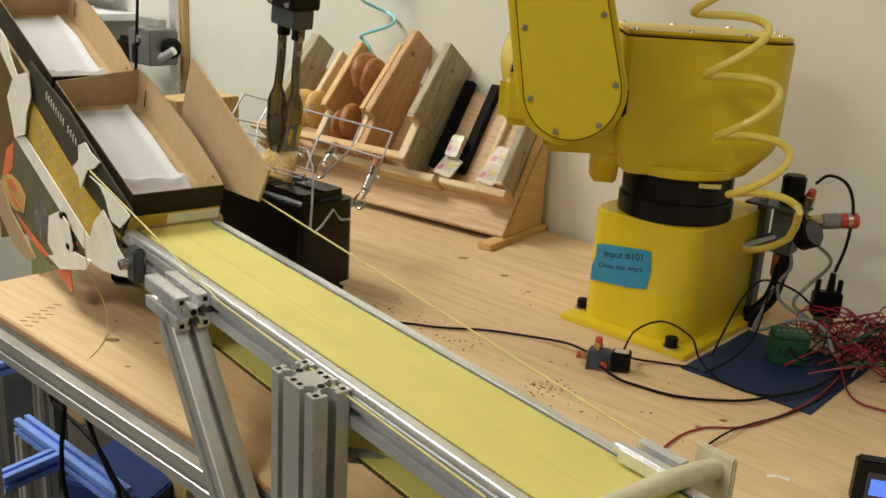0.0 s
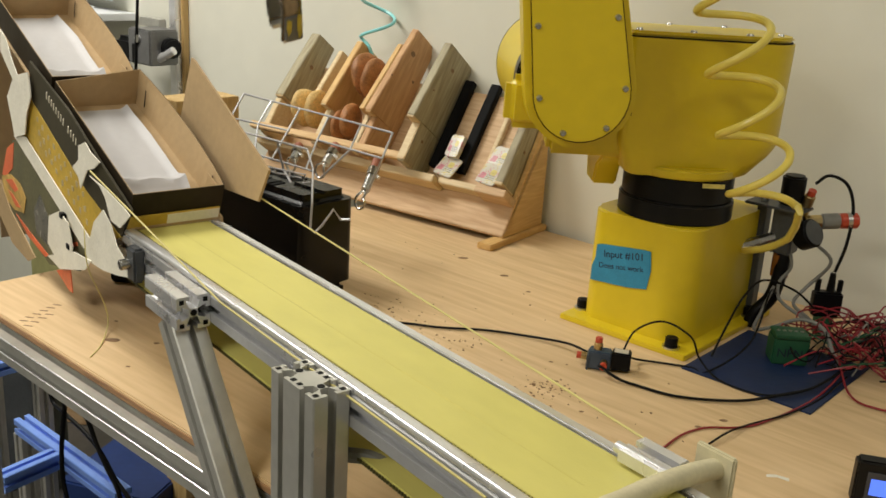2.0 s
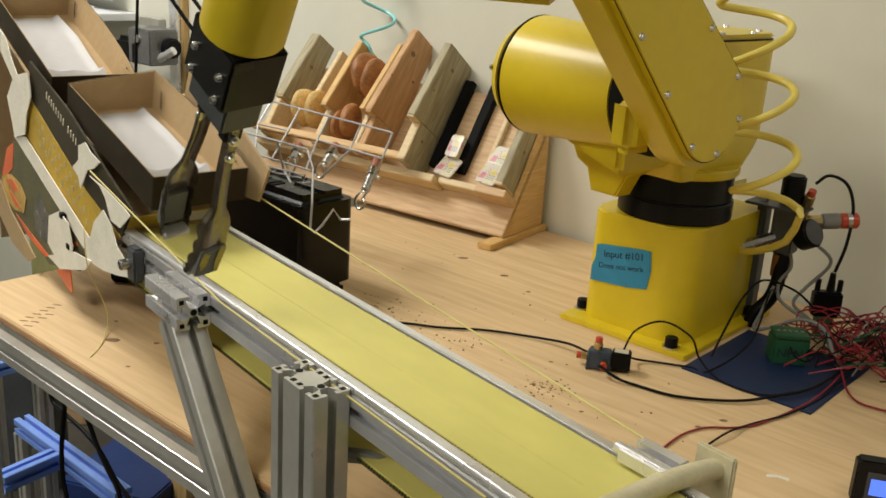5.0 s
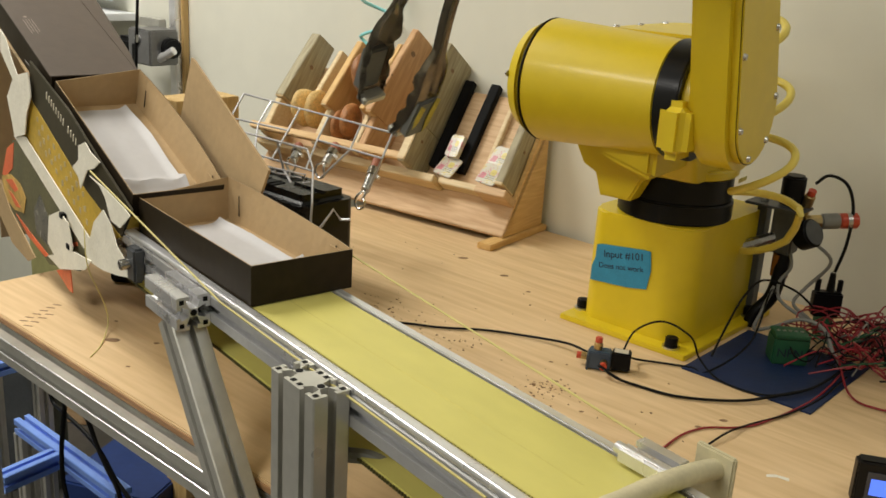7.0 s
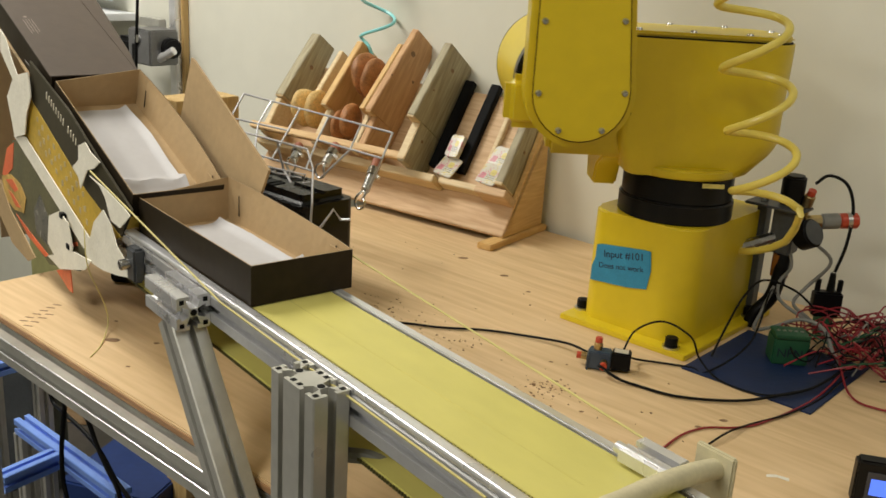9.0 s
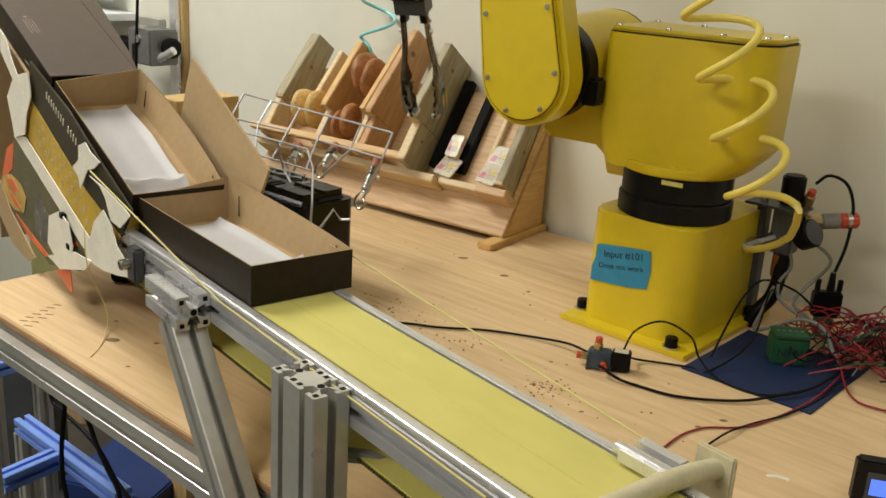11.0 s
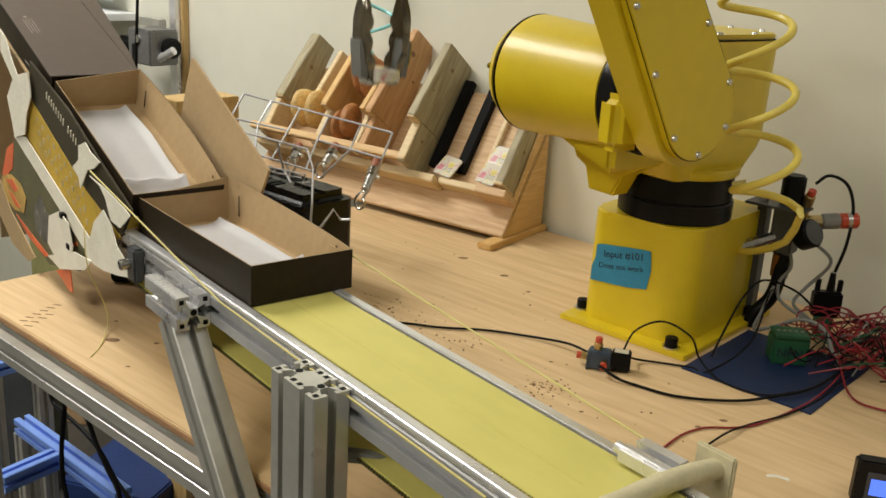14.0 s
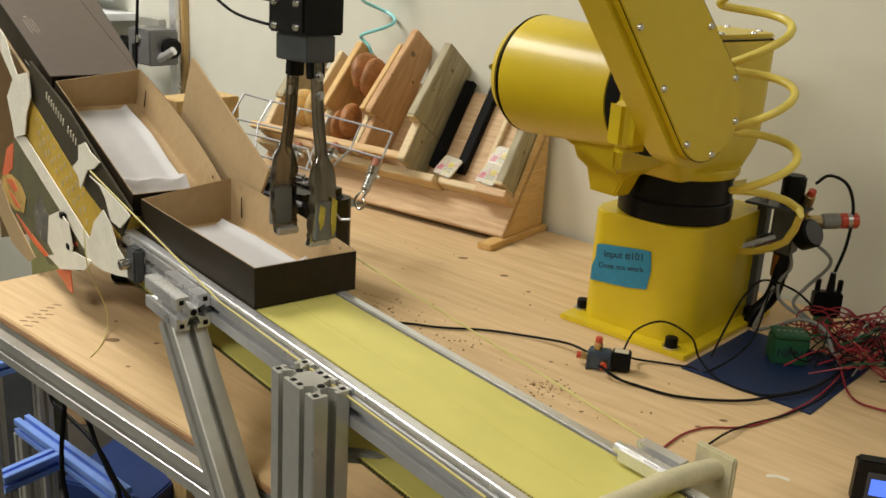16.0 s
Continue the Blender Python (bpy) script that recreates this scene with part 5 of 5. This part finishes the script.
make_display()


def make_elbow():
    t = thing("foam_bumper", "cream foam-wrapped bumper tube at the conveyor end", "bumper", pose(0, 0, 0))
    part("tube", tube([(0.368, -0.800, 0.172), (0.3740, -0.7627, 0.1849), (0.3770, -0.7408, 0.1847), (0.3800, -0.7100, 0.1829), (0.3835, -0.6772, 0.1793), (0.3870, -0.6500, 0.1753), (0.3910, -0.6289, 0.1710), (0.3935, -0.6320, 0.1700)], 0.0079, 16, 6), M_FOAM, t, "cream foam tube")
    part("end_plate", box(-0.017, 0.017, 0.0, 0.005, 0.0, 0.186, 0.0015), M_FOAM, t, "cream upright end plate", pose(0.388, -0.6325, 0.0, 0, 0, -9.9))


make_elbow()
cable("grey hose running under the conveyor", [(0.098, -0.735, 0.10), (0.13, -0.715, 0.098), (0.17, -0.70, 0.075), (0.21, -0.70, 0.03), (0.24, -0.71, 0.004), (0.28, -0.70, 0.003)], 0.007, M_WIRE_GREY, "hose")
solid("spool", cyl(0.012, 0, 0.035, 24, b=0.002, m=pose(0, 0, 0.012, 0, 90, 0)), M_BLK, "small dark spool lying under the chute", "spool", pose(-0.645, -0.520, 0, 0, 0, 40))

# ---- against the wall ----
pts = []
for k in range(60):
    a = -2.6 + k * 0.42
    pts.append((-0.850 + 0.036 * math.cos(a), WALL_Y - 0.045 + 0.034 * math.sin(a), 0.318 + 0.0052 * k))
pts = [(-0.845, WALL_Y - 0.06, 0.280), (-0.850, WALL_Y - 0.07, 0.305)] + pts + [(-0.85, WALL_Y - 0.05, 0.9), (-0.85, WALL_Y - 0.05, CEIL)]
solid("coiled_air_hose", tube(pts, 0.0036, 8, 4), M_TEAL, "teal coiled air hose hanging behind the rack", "hose")


def make_wall_post():
    t = thing("wall_post", "aluminium strip with a wooden edge standing at the wall", "post", pose(-1.625, WALL_Y - 0.03, FLOOR))
    part("metal_strip", box(-0.022, 0.008, -0.006, 0.03, 0, CEIL - FLOOR, 0.002), M_ALU, t, "aluminium strip")
    part("wood_strip", box(0.0085, 0.018, 0.010, 0.03, 0, CEIL - FLOOR, 0.002), M_PINE_Z, t, "golden wooden edge")


make_wall_post()
solid("timber_post", prism(rounded(-0.972, -0.90, -0.236, -0.096, 0.002, 2), FLOOR, 0.214, 0.001), M_PINE_Z, "thick pale timber post beside the bench end", "post")


def make_camera_rig():
    """A grey clamp with a small machine-vision unit, on a shelf with papers."""
    t = thing("clamp_unit", "grey metal clamp unit fixed to the wall strip", "clamp", pose(-1.70, WALL_Y - 0.10, 0.22))
    part("block", box(0.031, 0.134, -0.045, 0.04, -0.045, 0.045, 0.004), M_CLAMP, t, "grey metal clamp block")
    part("slot", box(0.051, 0.066, -0.0465, -0.040, -0.045, 0.005, 0.001), M_BLK, t, "dark slot in the block")
    part("end_cap", box(-0.055, 0.027, -0.035, 0.035, -0.049, 0.016, 0.012, 3), M_BLK, t, "black housing")
    part("knob", cyl(0.026, 0, 0.022, 20, b=0.004, m=pose(0.134, 0.01, 0.000, 0, 90, 0)), M_BLK, t, "black knob")
    part("lever", cyl(0.011, 0, 0.07, 14, b=0.002, m=pose(0.114, -0.02, -0.035, 0, 62, 20)), M_ALU, t, "bright lever")
    part("screw", cyl(0.010, 0, 0.006, 12, m=pose(0.083, -0.045, 0.020, 90, 0, 0)), M_STEEL, t, "steel screw")
    part("bar", box(-0.055, 0.046, 0.041, 0.062, 0.04, 0.062, 0.002), M_ALU_MATT, t, "aluminium bar")


make_camera_rig()


def make_shelf():
    t = thing("wall_shelf", "white shelf board piled with papers", "shelf", pose(-2.15, WALL_Y - 0.16, 0.28))
    part("board", box(-0.35, 0.30, -0.12, 0.158, -0.02, 0.0, 0.002), M_WHITE, t, "white board")
    part("green_edge", box(-0.35, 0.302, -0.122, -0.118, -0.022, -0.008, 0), M_GOLD, t, "yellow-green edge strip")
    part("lit_panel", box(-0.34, 0.26, 0.10, 0.11, 0.03, 0.42, 0.003), M_WHITE, t, "white board standing on the shelf")
    for k in range(3):
        part("paper_stack", box(-0.3 + 0.02 * k, 0.2 - 0.05 * k, -0.10, 0.08, 0.001 + 0.012 * k, 0.012 + 0.012 * k, 0.001), M_WHITE, t, "white paper stack")


make_shelf()
cable("thin black cable hanging before the wall", [(-1.58, 0.12, 0.75), (-1.60, 0.12, 0.45), (-1.615, 0.12, 0.30), (-1.63, 0.12, 0.16), (-1.64, 0.12, -0.1), (-1.64, 0.13, FLOOR + 0.004)], 0.004, M_RUB, "cable")
cable("black cable crossing to the shelf", [(-1.61, 0.12, 0.36), (-1.72, 0.10, 0.345), (-1.85, 0.09, 0.32), (-2.0, 0.10, 0.29)], 0.008, M_RUB, "cable")


# ---- under the bench ----
def make_frame():
    t = thing("profile_frame", "low frame of aluminium profiles standing under the bench", "frame")
    z = -0.35
    for a, b in (((-0.938, -0.548, z), (-0.602, -0.544, z)), ((-0.773, -0.664, z), (-0.786, -0.563, z)), ((-1.193, -0.50, z), (-1.192, -0.38, z))):
        a, b = Vector(a), Vector(b)
        q = (b - a).to_track_quat("Z", "Y").to_matrix().to_4x4()
        part("beam", extrusion(0.03, 0.03, (b - a).length, 0.03), M_BLUE_ALU, t, "aluminium beam with bluish light put into its colour", Matrix.Translation(a) @ q, smooth=False)
    for x, y in ((-0.93, -0.548), (-0.61, -0.544), (-0.775, -0.655), (-1.193, -0.49), (-1.192, -0.39)):
        part("upright", extrusion(0.03, 0.03, z - 0.0155 - FLOOR, 0.03), M_ALU_MATT, t, "aluminium upright", pose(x, y, FLOOR), smooth=False)


make_frame()


def make_bin(x, y, w, d, h, material, label, cat, name):
    o = rounded(-w / 2, w / 2, -d / 2, d / 2, 0.02)
    solid(name, prism(o, 0, h, 0.004), material, label, cat, pose(x, y, FLOOR, 0, 0, 25))


make_bin(-1.06, -0.26, 0.22, 0.22, 0.22, M_BLUE_BIN, "blue plastic bin standing on the floor", "bin", "storage_bin")
make_bin(-0.62, -0.05, 0.42, 0.3, 0.26, M_PURPLE, "dark purple cloth bundle on the floor", "cloth", "cloth_bundle")
make_bin(-1.75, -0.02, 0.14, 0.14, 0.30, M_RED_X, "small orange wooden block", "block", "wood_block")
make_bin(-1.75, -0.60, 0.4, 0.3, 0.62, M_MACHINE, "dark grey equipment cabinet beyond the bench end", "cabinet", "equipment_cabinet")
make_bin(-1.48, -0.30, 0.16, 0.12, 0.36, M_MACHINE, "dark grey plastic container beyond the bench end", "bin", "storage_bin")
solid("wall_panel", box(-2.6, -0.4, WALL_Y - 0.012, WALL_Y - 0.002, FLOOR, -0.08, 0.001), M_OLIVE_WALL, "olive painted lower wall panel", "panel", kind="structure")
for pts in (((-0.578, -0.640, -0.122), (-0.591, -0.640, -0.175), (-0.603, -0.640, -0.231), (-0.604, -0.640, -0.279), (-0.592, -0.640, -0.322)),
            ((-0.818, -0.550, -0.237), (-0.774, -0.550, -0.261), (-0.705, -0.550, -0.272), (-0.657, -0.550, -0.288), (-0.613, -0.550, -0.320), (-0.558, -0.550, -0.350)),
            ((-0.619, -0.600, -0.168), (-0.595, -0.600, -0.190), (-0.572, -0.600, -0.223), (-0.545, -0.600, -0.250), (-0.513, -0.600, -0.283))):
    cable("black cable hanging under the bench", [(pts[0][0], pts[0][1], -0.052)] + list(pts) + [(pts[-1][0] + 0.004, pts[-1][1], pts[-1][2] - 0.08), (pts[-1][0] + 0.004, pts[-1][1], FLOOR + 0.006)], 0.0036, M_RUB, "cable")

# ---- the robot's coiled air hose ----
COIL = Vector((0.156, -0.039, 0.197))


def make_coil():
    bm = bmesh.new()
    pts = [(-0.096, 0.100, -0.082), (-0.055, 0.078, -0.070), (0.0, 0.052, -0.042)]
    turns, rise = 4.9, 0.080
    for k in range(5, int(turns * 14) + 1):
        a = -1.79 + k / 14 * 2 * math.pi
        pts.append((0.041 * math.cos(a), 0.041 * math.sin(a), -0.02 + rise * k / 14))
    tube(pts, 0.0052, 10, 2, bm)
    return part("air_hose_coil", bm, M_YEL_HOSE, robot, "yellow coiled air hose")


hose_coil = make_coil()


# ---- movement ----
def track(rows, t):
    """The value at t on a smooth line through (time, value) rows."""
    if t <= rows[0][0]:
        return rows[0][1]
    for i, ((t0, a), (t1, b)) in enumerate(zip(rows, rows[1:])):
        if t <= t1:
            p = rows[i - 1] if i else rows[0]
            q = rows[i + 2] if i + 2 < len(rows) else rows[-1]
            m0 = (b - p[1]) / max(1e-6, t1 - p[0])
            m1 = (q[1] - a) / max(1e-6, q[0] - t0)
            h, u = t1 - t0, (t - t0) / (t1 - t0)
            return (2 * u ** 3 - 3 * u * u + 1) * a + (u ** 3 - 2 * u * u + u) * h * m0 + (3 * u * u - 2 * u ** 3) * b + (u ** 3 - u * u) * h * m1
    return rows[-1][1]


# joint tracks: seconds and degrees or metres
TURN = [(0, 220.2), (0.5, 221.149), (1, 226.23), (1.5, 224.213), (2, 223.907), (2.5, 235.01), (3, 250.017), (3.5, 255.085), (4, 257.42), (4.2, 256.712), (6.5, 275.301), (7, 274.86), (7.5, 267.966), (8, 252.949), (8.5, 238.19), (9, 223.575), (9.2, 217.445), (11.3, 182.112), (11.5, 184.2), (12, 201.695), (12.5, 217.539), (13, 233.353), (13.5, 246.866), (14, 259.544), (14.5, 260.797), (15, 261.279), (15.5, 261.803), (16, 262.128)]
TILT = [(0, 12.399), (0.5, 10.391), (1, 17.087), (1.5, 14.997), (2, 9.119), (2.5, 7.643), (3, 8.908), (3.5, 23.855), (4, 41.945), (4.2, 49.033), (6.5, 35.474), (7, 17.346), (7.5, 8.204), (8, 4.51), (8.5, 2.128), (9, 2.882), (9.2, 4.005), (11.3, 10.916), (11.5, 8.8), (12, 5.207), (12.5, 3.916), (13, 2.695), (13.5, 16.254), (14, 34.865), (14.5, 44.574), (15, 44.146), (15.5, 43.335), (16, 43.002)]
REACH = [(0, 0.568), (0.3, 0.573), (0.6, 0.581), (0.9, 0.584), (1.5, 0.587), (1.8, 0.581), (2.1, 0.549), (2.4, 0.549), (2.7, 0.548), (3, 0.563), (3.3, 0.596), (3.5, 0.633), (4, 0.698), (4.2, 0.736), (5.2, 0.76), (6.3, 0.707), (6.7, 0.693), (7, 0.651), (7.3, 0.58), (7.6, 0.573), (8.1, 0.536), (9.2, 0.493), (11.4, 0.441), (11.6, 0.446), (12, 0.475), (12.6, 0.483), (13.6, 0.513), (14, 0.52), (14.2, 0.554), (14.5, 0.591), (14.7, 0.599), (15.1, 0.614), (15.5, 0.62), (16, 0.627)]
TIP = [(0, 0.223), (0.3, 0.239), (0.6, 0.269), (0.9, 0.223), (1.2, 0.251), (1.5, 0.322), (1.8, 0.357), (2.1, 0.409), (2.4, 0.414), (2.7, 0.41), (3, 0.404), (3.3, 0.393), (3.5, 0.382), (4, 0.335), (4.2, 0.284), (5.2, 0.24), (6.3, 0.326), (6.7, 0.363), (7, 0.379), (7.3, 0.381), (7.6, 0.413), (8.1, 0.458), (9.2, 0.497), (10.6, 0.297), (11.4, 0.213), (11.6, 0.259), (12, 0.34), (12.4, 0.405), (12.8, 0.452), (13.6, 0.436), (14, 0.376), (14.2, 0.319), (14.5, 0.229), (14.7, 0.227), (15.1, 0.224), (15.5, 0.223), (16, 0.226)]
LEAN = [(0, 4.888), (0.9, 5.361), (2.4, -2.553), (3, -2.67), (3.5, -1.612), (4, -0.657), (4.2, -0.47), (5.2, -6), (6.3, -10.293), (7, -12.058), (7.3, -7.199), (7.6, -7.37), (9.2, -3), (11.4, 3.743), (12, 2.339), (14, 1.318), (14.2, 2.442), (14.5, -6.25), (14.7, -5.589), (15.1, 0.492), (15.5, 1.543), (16, 1.433)]
ROLL = [(0, -5.189), (0.9, -12.724), (1.5, -22), (2.4, -33.903), (3, -33.586), (3.5, -35.2), (4, -37.015), (4.2, -37.499), (6.3, -28.965), (7, -30.652), (7.3, -25.719), (7.6, -22.793), (9.2, -18), (11.4, -18.546), (12, -9), (13, -3), (14, -0.054), (14.2, -0.144), (14.5, 1.511), (14.7, -1.072), (15.1, 2.87), (15.5, 5.003), (16, 1.736)]
SPIN = [(0, 222.63), (0.9, 228.087), (2.4, 243.321), (3, 235.591), (3.5, 241.657), (4, 247.878), (4.2, 256.09), (6.3, 275.704), (7, 270.706), (7.3, 272.25), (7.6, 266.452), (8.5, 255), (9.2, 240), (11.1, 160), (11.4, 158.849), (12, 152.836), (14, 184.383), (14.2, 186.476), (14.5, 173.158), (14.7, 183.092), (15.1, 210.001), (15.5, 255.471), (16, 266.582)]
SPREAD = [(0, -1.524), (0.9, -2.067), (1.2, -2), (1.6, 0.5), (2, 2.2), (2.4, 2.58), (3, 3.185), (3.5, 3.459), (4, 3.997), (4.2, 2.704), (5.2, 3.5), (6.3, 3.73), (7, 3.103), (7.3, 5.806), (7.6, 5.384), (9.2, 5), (10.8, 4), (11.4, -1.326), (12, -0.258), (14, 0.063), (14.2, -0.669), (14.5, 1.443), (14.7, 0.429), (15.1, 0.126), (15.5, 0.998), (15.7, 1.5), (16, 5.128)]
TONGS = 0.268


def motions():
    rows = {ob: [] for ob in (shoulder, upper_arm, forearm, gripper, tong_a, tong_b)}
    for k in range(161):
        t = k / 10
        body = pose(0, 0, 0, 0, 0, track(TURN, t))
        arm = body @ pose(J2X, 0, J2Z, 0, track(TILT, t), 0)
        elbow = arm @ Vector((0, 0, UPPER))
        tool = body @ pose(track(REACH, t), 0, track(TIP, t), 180 + track(ROLL, t), 0, 0) @ pose(0, 0, 0, 0, track(LEAN, t), 0) @ pose(0, 0, -TONGS, 0, 0, track(SPIN, t))
        wrist = tool @ Vector((0, 0, -0.08))
        e, w = body.inverted() @ elbow, body.inverted() @ wrist
        flat = math.hypot(w.x - e.x, w.y - e.y)
        up = math.degrees(math.atan2(w.z - e.z, flat)) - math.degrees(math.atan2(0.075, 0.29))
        fore = body @ Matrix.Translation(e) @ pose(0, 0, 0, 0, 0, math.degrees(math.atan2(w.y - e.y, w.x - e.x))) @ pose(0, 0, 0, 0, -up, 0)
        rows[shoulder].append((t, body))
        rows[upper_arm].append((t, arm))
        rows[forearm].append((t, fore))
        rows[gripper].append((t, tool))
        s = track(SPREAD, t)
        rows[tong_a].append((t, tool @ pose(0.017, 0, 0.090, 0, s, 0)))
        rows[tong_b].append((t, tool @ pose(-0.017, 0, 0.090, 0, 0, 180) @ pose(0, 0, 0, 0, s, 0)))
    for ob, r in rows.items():
        walk(ob, r)
    # the coiled hose swings about its foot as the arm turns
    swing = [(0, -14.5), (1.5, -15), (2.5, -12), (3.5, -9), (6.4, -8), (7.2, -10), (8, -9), (9.2, -9), (11.3, -18), (11.6, -16), (12, -9), (12.5, -6), (13.5, -7.5), (16, -8)]
    foot = COIL - Vector((J1X, J1Y, 0))
    walk(hose_coil, [(k / 5, Matrix.Translation(foot) @ Matrix.Rotation(radians(track(swing, k / 5) - 4), 4, Vector((-0.67, 0.74, 0)))) for k in range(81)])
    # boxes slide down the chute one place each
    down = radians(18.9)

    def slot(n, lift=0.0):
        s, z = -0.008 - 0.2985 * n * math.cos(down), 0.1780 + 0.2985 * n * math.sin(down) + lift
        return CONV @ pose(s, 0.0, z, 0, 19.4, 0)

    def belt(s):
        return CONV @ pose(s, 0.008, BELT + 0.0008, 0, 0, 0)
    over = CONV @ pose(0.16, -0.001, 0.214, 0, 6, 0)
    walk(box_a, [(0, slot(0)), (4.5, slot(0)), (4.7, slot(0, 0.030)), (5.2, over), (5.6, belt(0.288)), (6.2, belt(0.288)), (15.7, belt(0.288)), (15.9, belt(0.292)), (16, belt(0.295))])
    walk(box_b, [(0, slot(1, 0.002)), (5.1, slot(1, 0.002)), (5.7, slot(0)), (16, slot(0))])
    walk(box_c, [(0, slot(2, 0.004)), (5.1, slot(2, 0.004)), (5.7, slot(1, 0.002)), (16, slot(1, 0.002))])
    # the bread half drops into the toaster slot
    lie, gone = pose(-0.513, -0.315, 0.172, 0, 0, 0) @ pose(0, 0, 0, -20, 0, 0) @ pose(0, 0, 0, 0, 0, 90), pose(-0.513, -0.322, 0.11, 0, 0, 90)
    walk(dropped, [(0, lie), (1.5, lie), (1.65, pose(-0.513, -0.315, 0.145, 0, 0, 90)), (1.8, gone), (16, gone)])
    # the packet leaves the rack in the tongs and is let go over the box
    hold = []
    for k in range(113, 157):
        t = k / 10
        body = robot.matrix_basis @ pose(0, 0, 0, 0, 0, track(TURN, t))
        hold.append((t, body @ pose(track(REACH, t), 0, track(TIP, t) - 0.002, 0, 0, -track(SPIN, t)) @ pose(0, 0, 0, 180 + track(ROLL, t), track(LEAN, t), 0) @ pose(0, 0, -0.006, 180, 0, 0)))
    start = picked.matrix_basis.copy()
    rest = CONV @ pose(0.264, 0.036, BELT + 0.008, 3, 2, 80)
    walk(picked, [(0, start), (11.1, start)] + hold + [(15.75, rest), (16, rest)])


motions()
